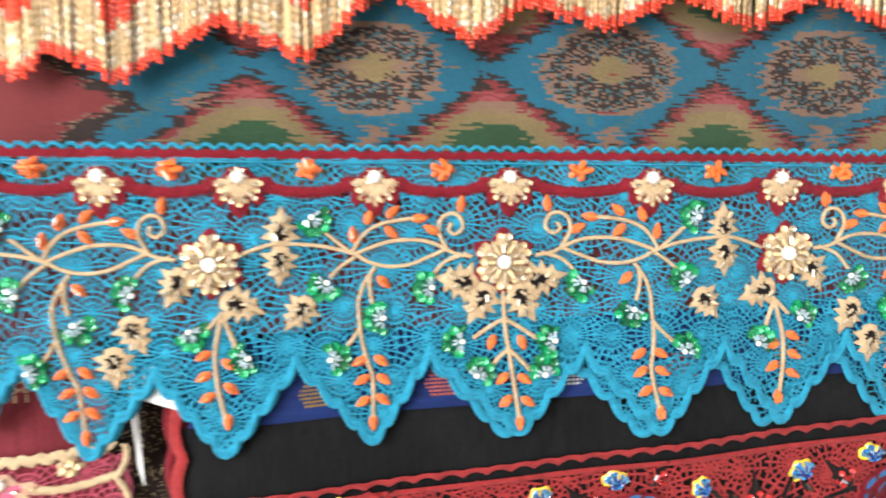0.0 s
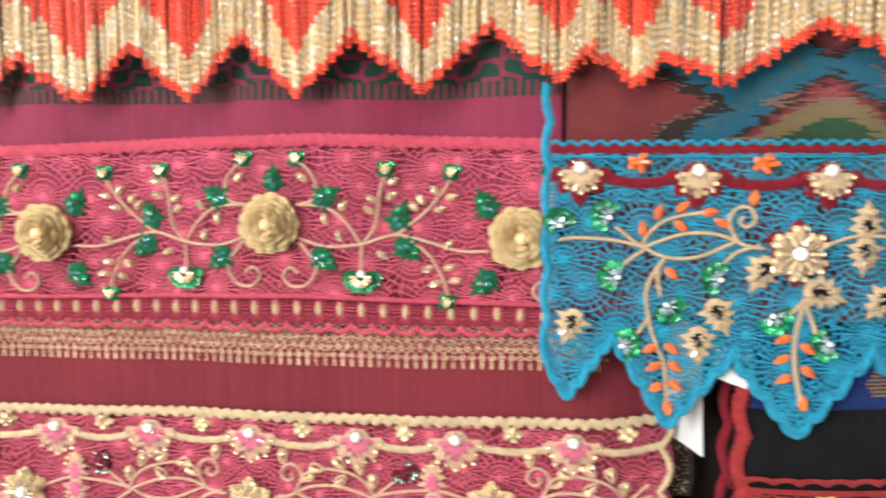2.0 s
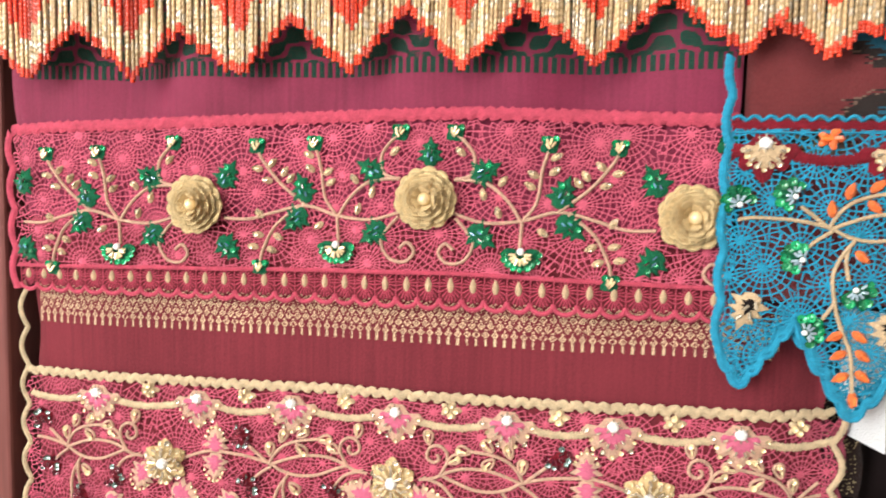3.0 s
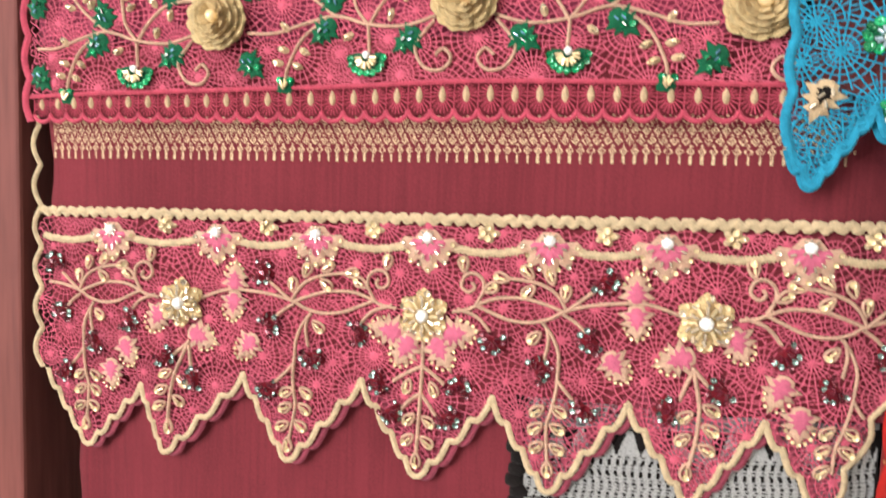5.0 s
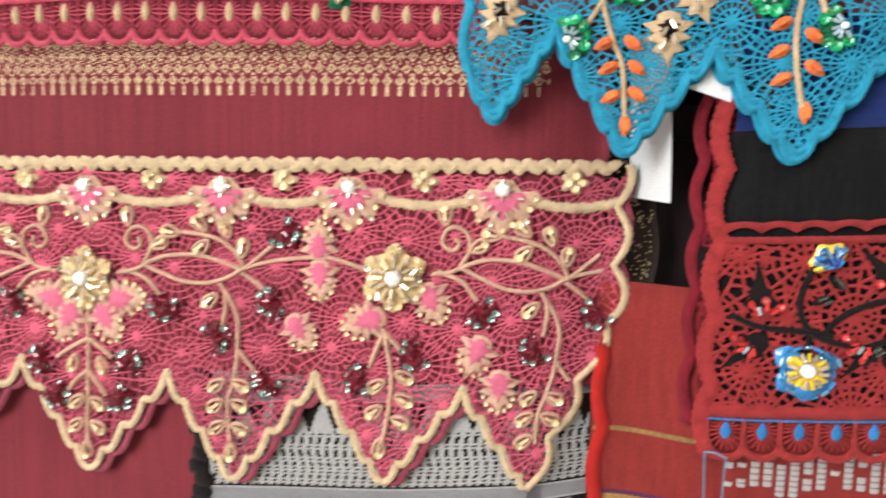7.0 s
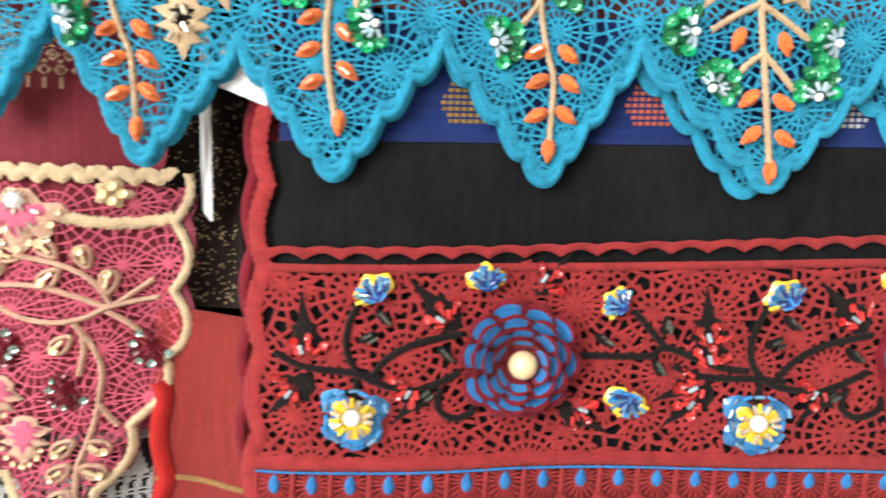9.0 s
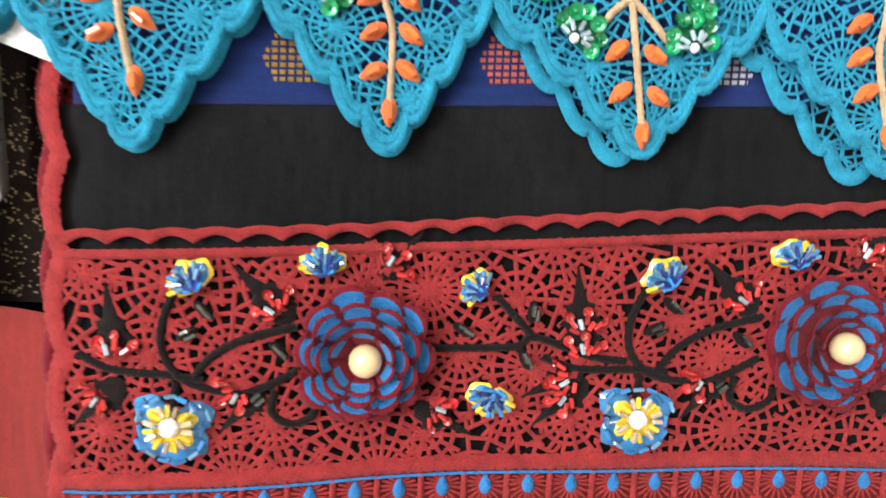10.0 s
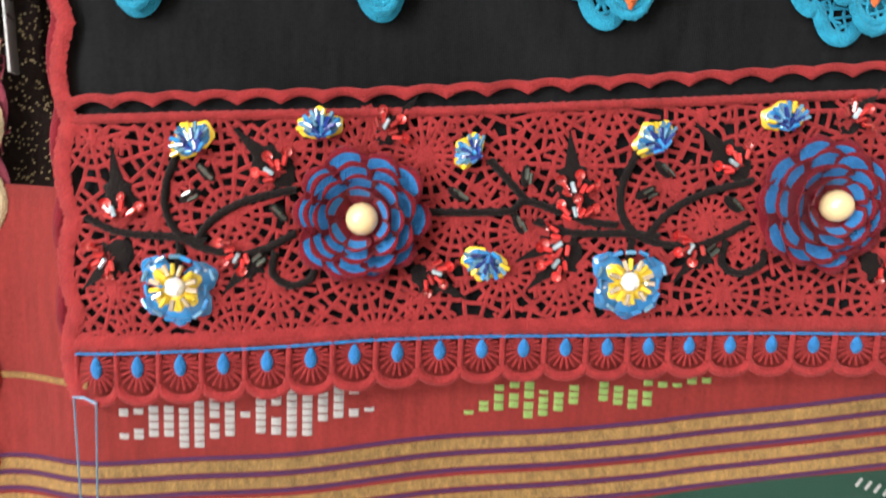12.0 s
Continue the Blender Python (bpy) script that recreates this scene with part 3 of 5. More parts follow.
    green = ((0, -6, -8), (1, -2, -7), (2, 5, 2), (2, 1, -7), (3, 6, 3), (3, 1, -6), (4, 6, -2), (4, -3, -11), (5, 2, 0), (5, -1, -10), (6, 1, -8), (7, 4, -5),
             (9, 5, -4), (10, 3, -6), (11, 1, -8), (12, 5, 2), (12, 0, -7), (13, 4, 1), (14, 3, 1), (15, 7, 2), (16, 5, 2))
    for x0, z0, cells, m, lab in ((-0.1000, 1.1610, white, WHITE_CLOTH, "white woven block"), (0.0470, 1.1735, green, LIME, "pale green woven block")):
        for i, hi, lo in cells:
            x = x0 + i * 0.0065
            zz = z0 + i * 0.0065 * 0.06
            n = max(1, round((hi - lo) / 3.2))
            for k in range(n):
                za, zb = hi + (lo - hi) * (k + 0.04) / n, hi + (lo - hi) * (k + 0.88) / n
                b = Builder(d)
                b.ribbon([(x, zz + za / 1000), (x, zz + (za + zb) / 2000), (x, zz + zb / 1000)], 0.0021, 0.0003, 0.0006)
                part("woven_block", b, m, c, lab)
    b = Builder(d)
    pts = [(-0.171 - 0.004 * abs(math.sin(z * 75)) - 0.006 * math.sin(z * 20), z) for z in np.linspace(1.0, 1.222, 50)]
    b.ribbon(pts, 0.0042, 0.001, 0.003)
    part("ruffled_edge", b, BRIGHT_RED, c, "bright red ruffled edge")
    # dark sparkling cloth deep in the gap
    c = thing("dark_lace_cloth", (-0.15, 0.475, 1.24), "dark brown sparkling lace cloth hanging behind in the gap", "cloth")
    d = sheet_depth(0.496)
    cloth_part("cloth_panel", d, -0.182, -0.138, 1.255, 1.40, DARK_CLOTH, c, 8, 14, edge=0.002)
    rnd2 = random.Random(9)
    b = Builder(d)
    for i in range(420):
        b.dome(rnd2.uniform(-0.180, -0.140), rnd2.uniform(1.257, 1.36), 0.0007, 0.0005, rnd2.random() * 3, 0.0003, 0.0006, n=5)
    part("glitter", b, GOLD_SEQUIN, c, "tiny gold glitter", kind="stuff")


cloths()


# ---- lace ----
def lace_net(b, inside, x0, x1, z0, z1, spacing, half, seed, mat=0, spokes=16, step=0.0040, core=0.0032):
    """Spider-wheel lace: wheels with a solid core, spokes and rings, each up to its neighbours."""
    rnd = random.Random(seed)
    cs = []
    j, z = 0, z0 - spacing
    while z < z1 + spacing:
        x = x0 - spacing + (spacing / 2 if j % 2 else 0)
        while x < x1 + spacing:
            cs.append((x + rnd.uniform(-0.25, 0.25) * spacing, z + rnd.uniform(-0.2, 0.2) * spacing))
            x += spacing
        z += spacing * 0.8
        j += 1
    cs = np.array([(*c, rnd.uniform(0.55, 1.35)) for c in cs])
    for i, (cx, cz, size) in enumerate(cs):
        gap = np.hypot(cs[:, 0] - cx, cs[:, 1] - cz)
        near = cs[(gap < spacing * 2.4) & (gap > 1e-6)]

        def own(x, z):
            return math.hypot(x - cx, z - cz) / size <= (np.hypot(near[:, 0] - x, near[:, 1] - z) / near[:, 2]).min() + 0.0012

        n = spokes + rnd.choice((-2, 0, 2))
        a0 = rnd.random()
        heart = core * (0.35 + 0.40 * size)
        radii = [heart * 0.9 + step * k * (0.85 + 0.06 * k) * rnd.uniform(0.94, 1.06) for k in range(int(spacing * 1.3 / step) + 1)]
        n = max(10, int(n * (0.6 + 0.4 * size)))
        pts = [[(cx + r * math.cos(a0 + 2 * math.pi * k / n), cz + 0.95 * r * math.sin(a0 + 2 * math.pi * k / n)) for k in range(n)] for r in radii]
        ok = [[inside(*p) and own(*p) for p in ring] for ring in pts]
        if inside(cx, cz):
            b.dome(cx, cz, heart, heart, a0, 0.0, 0.0005, mat, n=12, wave=0.18, lobes=6)
        for r in range(len(radii)):
            for k in range(n):
                k2 = (k + 1) % n
                if ok[r][k] and ok[r][k2] and r > 0:
                    b.thread(*pts[r][k], *pts[r][k2], half, 0.0, half * 0.7, mat)
                if r + 1 < len(radii) and ok[r][k]:
                    skip = r == 0 and k % 2
                    if not skip and inside(*pts[r + 1][k]):
                        b.thread(*pts[r][k], *pts[r + 1][k], half * (1.5 if r == 0 else 1.0), 0.0, half * 0.9, mat)


def smooth_line(pts, n=6):
    """Points along a Catmull-Rom curve."""
    out = []
    p = [pts[0], *pts, pts[-1]]
    for i in range(1, len(p) - 2):
        for k in range(n):
            t = k / n
            a, q, c, d = (np.array(v) for v in p[i - 1:i + 3])
            out.append(tuple(0.5 * (2 * q + (c - a) * t + (2 * a - 5 * q + 4 * c - d) * t * t + (3 * q - a - 3 * c + d) * t ** 3)))
    out.append(tuple(pts[-1]))
    return out


def ball_mesh(name, r, mat, n=14, m=8, smooth=True):
    me = bpy.data.meshes.new(name)
    bm = bmesh.new()
    bmesh.ops.create_uvsphere(bm, u_segments=n, v_segments=m, radius=r)
    for f in bm.faces:
        f.smooth = smooth
    bm.to_mesh(me)
    bm.free()
    me.materials.append(mat)
    return me


def sequin_mesh(name, r, mat):
    """A cupped disc with a hole and a bead in its middle; it faces the room."""
    b = Builder(flat)
    n = 9
    rings = [[b.put(q * r * math.cos(2 * math.pi * i / n), q * r * math.sin(2 * math.pi * i / n), h * r) for i in range(n)] for q, h in ((1, 0.35), (0.7, 0.08), (0.22, 0.02))]
    for a, c in zip(rings, rings[1:]):
        for i in range(n):
            b.face((a[i], a[(i + 1) % n], c[(i + 1) % n], c[i]))
    b.dome(0, 0, r * 0.3, r * 0.3, 0, 0.0002, r * 0.35, n=6)
    return b.mesh(name, [mat])


def bugle_mesh(name, length, r, mat):
    b = Builder(flat)
    b.bead(0, 0, length, r * 0.88, 0.0)
    return b.mesh(name, [mat], smooth=False)


SEQUIN = {k: sequin_mesh("sequin_" + k, r, m) for k, r, m in (
    ("green", 0.0030, GREEN_SEQUIN), ("gold", 0.0024, GOLD_SEQUIN), ("dark", 0.0030, DARK_SEQUIN), ("teal", 0.0026, TEAL_SEQUIN), ("pale", 0.0024, SILVER_STONE), ("cream", 0.0026, SILVER_BEAD), ("rosy", 0.0022, CLEAR_RED))}
BUGLE = {k: bugle_mesh("bugle_" + k, l, r, m) for k, l, r, m in (
    ("orange", 0.0070, 0.0019, ORANGE_BEAD), ("gold", 0.0052, 0.0012, GOLD_SEQUIN), ("aqua", 0.0045, 0.0010, AQUA_BEAD), ("navy", 0.0045, 0.0011, NAVY_BEAD), ("yellow", 0.0046, 0.0011, YELLOW_BEAD),
    ("sky", 0.0045, 0.0011, SKY_BEAD), ("red", 0.0040, 0.0011, CLEAR_RED), ("smoke", 0.0046, 0.0011, SMOKE_BEAD), ("wine", 0.0045, 0.0011, DARK_SEQUIN), ("silver", 0.0042, 0.0011, SILVER_STONE), ("cream", 0.0046, 0.0012, SILVER_BEAD))}
BALL = {k: ball_mesh("ball_" + k, r, m, 14 if "pearl" in k else 8, 8 if "pearl" in k else 5, "pearl" in k) for k, r, m in (
    ("pearl", 0.0064, PEARL), ("small_pearl", 0.0046, PEARL), ("stone", 0.0042, WHITE_PEARL), ("bead", 0.0024, WHITE_PEARL))}


class Piece:
    """One lace trim: its surface, its thing, and the ways to sew ornaments on."""

    def __init__(self, name, at, label, depth, seed):
        self.thing, self.depth, self.rnd = thing(name, at, label, "lace trim"), depth, random.Random(seed)
        self.count = {}

    def sew(self, mesh, name, x, z, h=0.001, turn=None, tip=0.35, parent=None, scale=1.0):
        self.count[name] = self.count.get(name, 0) + 1
        ob = new(name, mesh)
        r = self.rnd
        turn = r.random() * 6.28 if turn is None else turn
        m = Matrix.Translation((x, self.depth(x, z) - h, z)) @ Euler((r.uniform(-tip, tip), -turn, r.uniform(-tip, tip))).to_matrix().to_4x4()
        ob.matrix_basis = m @ Matrix.Diagonal((scale, scale, scale, 1))
        under(ob, parent or self.thing)
        return ob

    def cluster(self, kind, name, x, z, radius, n, h=0.0012, store=SEQUIN, start=0.0, span=6.28, radial=False, parent=None):
        for i in range(n):
            a = start + span * i / n
            self.sew(store[kind], name, x + radius * math.cos(a), z + radius * math.sin(a), h, a if radial else None, 0.4, parent)


# Outlines of satin-stitched shapes, in units of their size.
LEAF_HALF = ((-0.50, 0.05), (-0.44, 0.22), (-0.32, 0.24), (-0.26, 0.52), (-0.07, 0.27), (0.04, 0.47), (0.13, 0.20), (0.28, 0.32), (0.34, 0.12))
LEAF = (*LEAF_HALF, (0.62, 0.0), *((u, -w) for u, w in reversed(LEAF_HALF)))
SPIKE_HALF = ((-0.50, 0.05), (-0.36, 0.22), (-0.20, 0.24), (-0.14, 0.36), (0.0, 0.20), (0.14, 0.24), (0.20, 0.12))
SPIKE = (*SPIKE_HALF, (0.78, 0.0), *((u, -w) for u, w in reversed(SPIKE_HALF)))
FAN_HALF = ((0.24, 0.46), (0.50, 0.16), (0.86, 0.20), (1.04, 0.0), (0.92, -0.24), (0.70, -0.20), (0.72, -0.50), (0.54, -0.66), (0.32, -0.54), (0.22, -0.84))
FAN = (*FAN_HALF, (0.0, -1.04), *((-u, w) for u, w in reversed(FAN_HALF)))
FAN_HEART = tuple((0.70 * u, 0.72 * w + 0.02) for u, w in FAN)


# Vine of the toothed laces, in millimetres from a flower's middle to the next flower, x along and y up.
VINE = (
    ((20, 3), (31, 5), (39, 9), (51, 13), (69, 13), (86, 8), (95, 4)),
    ((36, 8), (47, 3), (60, -2), (74, -3), (86, 0), (95, 5), (110, 9), (126, 11), (146, 11), (166, 4)),
    ((36, 8), (41, 18), (40, 26), (34, 30), (28, 28), (26, 21), (31, 17), (35, 20), (33, 24)),
    ((96, 5), (91, 14), (83, 21), (71, 25), (55, 27)),
    ((96, 5), (113, 19)),
    ((94, 3), (103, -3), (110, -10)),
    ((23, 5), (37, 0), (46, -10)),
    ((81, -3), (88, -13), (92, -24), (92, -35), (91, -49), (88, -63), (85, -75), (86, -102)),
    ((92, -42), (97, -49), (103, -56)),
    ((84, -7), (85, -16), (83, -28)),
)
VINE_BUDS = ((27, 36, 1.7), (46, 20, 0.5), (53, 27, 3.0), (71, 18, 3.9), (70, 31, 2.4), (85, 28, 1.9), (95, 17, 1.5), (76, -13, 3.9),
             (79, -63, 3.8), (93, -63, -0.5), (78, -75, 3.8), (92, -75, -0.5), (79, -88, 3.8), (92, -89, -0.5), (86, -103, -1.57))
VINE_BEADS = ((119, 26), (113, -14), (48, -16), (79, -35), (109, -60))
VINE_LEAVES = ((139, 21, 1.6, 0.95), (140, -1, -1.5, 0.95), (129, -31, -0.9, 0.95))
END_LEAVES = ((47, -41, -2.0, 1.0), (62, -60, -1.6, 1.0), (150, -48, -1.2, 1.0))
CENTRE_STEMS = (((0, -14), (0, -42), (0, -62), (0, -102)), ((0, -37), (-10, -42), (-21, -49)), ((0, -37), (9, -43), (19, -51)), ((0, -57), (-7, -62), (-13, -69)), ((0, -57), (6, -64), (12, -72)))
CENTRE_BUDS = ((-10, -52, -1.9), (9, -53, -1.2), (-7, -76, 3.9), (7, -77, -0.6), (-7, -91, 3.9), (7, -92, -0.6), (0, -106, -1.57))
CENTRE_LEAVES = ((-27, -12, 2.95, 1.1), (-14, -26, 4.2, 1.1), (13, -26, -1.05, 1.1), (25, -12, 0.2, 1.1))
CENTRE_BEADS = ((-30, -50), (27, -52), (-21, -71), (20, -72))
SIDE_STEMS = (((-6, -29), (-2, -43), (1, -57), (1, -76), (-2, -98)), ((-6, -33), (-9, -42), (-12, -52)), ((-5, -31), (0, -36), (5, -41)))
SIDE_BUDS = ((8, -56, -0.5), (-7, -62, 3.8), (9, -69, -0.5), (-7, -77, 3.8), (8, -82, -0.5), (-3, -98, -1.57))
SIDE_LEAVES = ((-17, -26, 3.5, 1.05), (21, -13, -1.1, 1.0))
SIDE_BEADS = ((13, -42), (-17, -59))


def toothed_lace(name, at, label, depth, top_x, bot_x, top_z, tip_z, valley_x, valley_z, first, last, centre, blooms, col, seed, left_edge, right_edge, back=(0.008, 0.004, -9.0), rise=0.004):
    """A lace trim with pointed, scalloped teeth: blue or rose, with couched vines, flowers, sequins and beads."""
    p = Piece(name, at, label, depth, seed)
    th, rnd = p.thing, p.rnd

    def place(a, s):
        """Tooth number a (its tip at whole numbers) and s from top hem (0) to tips (1)."""
        k = min(max(s, 0.0), 1.05)
        x = top_x(a) * (1 - k) + bot_x(a) * k
        return x, top_z(a) * (1 - s) + tip_z(a) * s

    def bloom(i):
        """Middle of the main flower at tooth i, or where the next one would sit past the last."""
        if i in blooms:
            return blooms[i]
        near = min(blooms, key=lambda k: abs(k - i))
        return blooms[near][0] + 0.0905 * (i - near), blooms[near][1] - 0.0025 * abs(i - near)

    def mm(x, y, side, flower):
        """Millimetres from a flower towards the next one; the lower part leans with its tooth; side mirrors."""
        (fx, fz), (gx, gz) = bloom(flower), bloom(flower + 2 * side)
        n = round(x / 90.5)
        lean = min(1.0, max(0.0, (-y - 30) / 80)) * (bot_x(flower + side * n) - fx - (gx - fx) * (0, 86, 181)[n] / 181)
        return fx + (gx - fx) * x / 181 + lean, fz + (gz - fz) * x / 181 + y / 1000

    # outline of the teeth
    line = []
    for i in range(first, last + 1):
        vx0, vx1, tx, tz = valley_x(i - 0.5), valley_x(i + 0.5), bot_x(i), tip_z(i)
        vz0, vz1 = valley_z(i - 0.5), valley_z(i + 0.5)
        for k in range(65):
            q = -1 + 2 * k / 64
            e = abs(q)
            x = tx + (vx1 - tx) * q if q > 0 else tx + (tx - vx0) * q
            vz = vz1 if q > 0 else vz0
            drop = 0.80 * (1 - (e - 0.17) / 0.83) if e > 0.17 else 0.80 + 0.20 * math.sqrt(1 - (e / 0.17) ** 2)
            bump = 0.11 * abs(math.sin(math.pi * 3 * (e - 0.17) / 0.83)) if e > 0.17 else 0.0
            line.append((x, vz + (tz - vz) * min(1.0, drop + bump)))
    lx, lz = np.array([q[0] for q in line]), np.array([q[1] for q in line])
    lx = np.maximum.accumulate(lx)

    def floor_z(x):
        return float(np.interp(x, lx, lz))

    xs_top = np.linspace(first - 1.5, last + 1.5, 60)
    tzx, tzz = np.array([top_x(a) for a in xs_top]), np.array([top_z(a) for a in xs_top])

    foot = floor_z(left_edge(1.2)), floor_z(right_edge(1.2))

    def lobe(z, k):
        return col["lobe"] * abs(math.sin(math.pi * (z - foot[k]) / 0.033))

    def inside(x, z):
        return left_edge(z) - lobe(z, 0) + 0.001 < x < right_edge(z) + lobe(z, 1) - 0.001 and floor_z(x) + 0.001 < z < float(np.interp(x, tzx, tzz)) - 0.003

    x0, x1 = float(lx.min()), float(lx.max())
    z0, z1 = float(lz.min()), float(tzz.max())
    b = Builder(depth)
    lace_net(b, inside, x0, x1, z0, z1, 0.030, col["thin"], seed, spokes=22, step=col["step"], core=0.0040)
    part("lace_net", b, col["net"], th, "openwork spider-wheel lace ground", kind="stuff")
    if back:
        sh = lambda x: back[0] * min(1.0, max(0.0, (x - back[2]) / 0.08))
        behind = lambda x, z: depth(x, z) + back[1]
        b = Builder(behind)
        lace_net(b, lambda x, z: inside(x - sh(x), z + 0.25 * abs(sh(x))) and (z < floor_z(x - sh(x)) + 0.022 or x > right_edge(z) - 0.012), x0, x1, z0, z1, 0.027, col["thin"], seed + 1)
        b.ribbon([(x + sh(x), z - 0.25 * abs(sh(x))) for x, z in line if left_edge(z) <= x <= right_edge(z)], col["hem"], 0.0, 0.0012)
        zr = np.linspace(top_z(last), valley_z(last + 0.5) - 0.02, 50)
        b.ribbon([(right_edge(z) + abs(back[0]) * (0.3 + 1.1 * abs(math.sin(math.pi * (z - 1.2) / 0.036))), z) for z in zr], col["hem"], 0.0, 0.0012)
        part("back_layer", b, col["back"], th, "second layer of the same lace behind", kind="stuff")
    # hems
    b = Builder(depth)
    hem = [q for q in line if left_edge(q[1]) - 0.001 <= q[0] <= right_edge(q[1]) + 0.001]
    if col["ridge"]:
        b.cord(hem, col["hem"] * 0.62, 0.0003, 0.0014, jag=0.08)
        b.cord([(x, z + col["ridge"]) for x, z in hem], col["hem"] * 0.62, 0.0002, 0.0010, jag=0.08)
    else:
        b.cord(hem, col["hem"], 0.0003, 0.0012, jag=0.10)
    part("toothed_hem", b, col["edge"], th, "scalloped corded hem")
    for k, (e, zs) in enumerate(((left_edge, hem[0][1]), (right_edge, hem[-1][1]))):
        b = Builder(depth)
        ztop = top_z(first) if e is left_edge else top_z(last)
        n = max(3, int((ztop - zs) / 0.002))
        b.cord([(e(z) + (1 if k else -1) * lobe(z, k), z) for z in np.linspace(ztop + (0.004 if k else rise), zs, n)], col["hem"], 0.0004, 0.0020)
        part("side_hem", b, col["edge"], th, "scalloped side hem")
    b = Builder(depth)
    band = Builder(depth)
    xs = np.linspace(left_edge(1.3), right_edge(1.3), 500)
    b.cord([(x, float(np.interp(x, tzx, tzz)) + col["scallop"] * abs(math.sin(x * math.pi / 0.0095)) - 0.001) for x in xs], col["top_half"], 0.0006, 0.0016, jag=0.06)
    part("top_hem", b, col["top"], th, "scalloped top hem")
    if col["under"]:
        band.ribbon([(x, float(np.interp(x, tzx, tzz)) - 0.0040 + 0.0009 * abs(math.sin(x * math.pi / 0.0095))) for x in xs], 0.0026, 0.0002, 0.0006)
        rim = Builder(depth)
        rim.cord([(x, float(np.interp(x, tzx, tzz)) - 0.0080) for x in xs[::4]], 0.0007, 0.0006, 0.0010)
        part("hem_line", rim, col["top"], th, "thin corded line")
        part("under_band", band, col["under"], th, "band under the top hem")
    # the wavy band that hangs from stone to stone
    b = Builder(depth)
    pts = []
    for a in np.linspace(first - 1, last + 1, 24 * (last - first + 2)):
        f = abs(a - round(a)) * 2
        x, z = place(a, col["stone_s"] - 0.022 + 0.052 * (1 - (1 - f) ** 2.0))
        if left_edge(z) < x < right_edge(z):
            pts.append((x, z + 0.0004 * math.sin(len(pts) * 2.2)))
    b.cord(pts, col["wave_half"], 0.0006, 0.0012, jag=0.22)
    part("wavy_band", b, col["wave"], th, "couched wavy band")

    def ok(x, z):
        return left_edge(z) + 0.004 < x < right_edge(z) - 0.004

    # stone flowers under the top hem and small flowers between them
    for a in range(first, last + 1):
        x, z = place(a, col["stone_s"])
        if ok(x, z):
            f = Builder(depth)
            f.patch(x, z, FAN, 0.0208, 0.0, 0.0012, 0.0018, 0)
            f.patch(x, z, FAN_HEART, 0.0200, 0.0, 0.0018, 0.0020, 1)
            fl = part("stone_flower", f, [col["fan"], col["fan_in"]], th, "half-round embroidered flower with white stone")
            p.sew(BALL["stone"], "stone", x, z + 0.004, 0.004, parent=fl)
            for i in range(8):
                p.sew(BUGLE["cream"], "bead", x + 0.0046 * math.cos(i * 0.785), z + 0.004 + 0.0046 * math.sin(i * 0.785), 0.0035, i * 0.785, 0.2, parent=fl, scale=0.62)
            for i in range(9):
                t = math.pi * (1.0 + i / 8)
                r = col["fan_ring"] * (1.0 if i % 2 else 1.12)
                p.sew(SEQUIN["gold" if i % 3 else "cream"], "sequin", x + r * math.cos(t), z + r * math.sin(t), 0.003, parent=fl, scale=0.72)
            for i in range(6):
                t = math.pi * (1.08 + 0.84 * i / 5)
                p.sew(BUGLE["cream"], "bead", x + 0.0105 * math.cos(t), z + 0.002 + 0.0115 * math.sin(t), 0.004, t, 0.2, parent=fl, scale=0.8)
        x, z = place(a + 0.5, col["stone_s"] - 0.044)
        if ok(x, z):
            f = Builder(depth)
            for i in range(5):
                t = math.pi * (0.0 + 2 * i / 5)
                f.dome(x + 0.0045 * math.cos(t), z + 0.0030 * math.sin(t), 0.0040, 0.0024, t, 0.0008, 0.0018, 0, n=8)
            fl = part("small_flower", f, col["small"], th)
            p.cluster(col["small_seq"], "sequin", x, z, 0.0035, 4, 0.003, parent=fl, store=col["small_store"])
    # vines
    flowers = [i for i in range(first, last + 1) if (i - centre) % 2 == 0 and left_edge(1.3) + 0.05 < top_x(i) < right_edge(1.3) - 0.03]
    for fi in flowers:
        sides = (1, -1) if fi == centre else ((1,) if fi > centre else (-1,))
        for side in sides:
            for stem in VINE:
                pts = smooth_line([mm(x, y, side, fi) for x, y in stem], 6)
                pts = [q for q in pts if ok(*q)]
                if len(pts) > 3:
                    b = Builder(depth)
                    b.cord(pts, 0.00125, 0.0008, 0.0016)
                    part("vine_stem", b, col["cord"], th, "couched cream cord")
            for x, y, t in VINE_BUDS:
                q = mm(x, y, side, fi)
                if ok(*q):
                    bud(p, q, t if side > 0 else math.pi - t, col)
            for x, y in VINE_BEADS:
                q = mm(x, y, side, fi)
                if ok(*q):
                    bead_flower(p, q, col)
            end = mm(181, 0, side, fi)
            whole = left_edge(end[1]) + 0.05 < end[0] < right_edge(end[1]) - 0.03
            if not whole:
                for x, y in ((150, 22), (152, 4)):
                    if ok(*mm(x, y, side, fi)):
                        bead_flower(p, mm(x, y, side, fi), col)
            for x, y, t, k in (VINE_LEAVES if whole else END_LEAVES):
                q = mm(x, y, side, fi)
                if ok(*q):
                    gold_leaf(p, q, t if side > 0 else math.pi - t, col, k)
        q = mm(0, 0, 1, fi)
        if not left_edge(q[1]) + 0.05 < q[0] < right_edge(q[1]) - 0.03:
            continue
        side = 1 if fi >= centre else -1
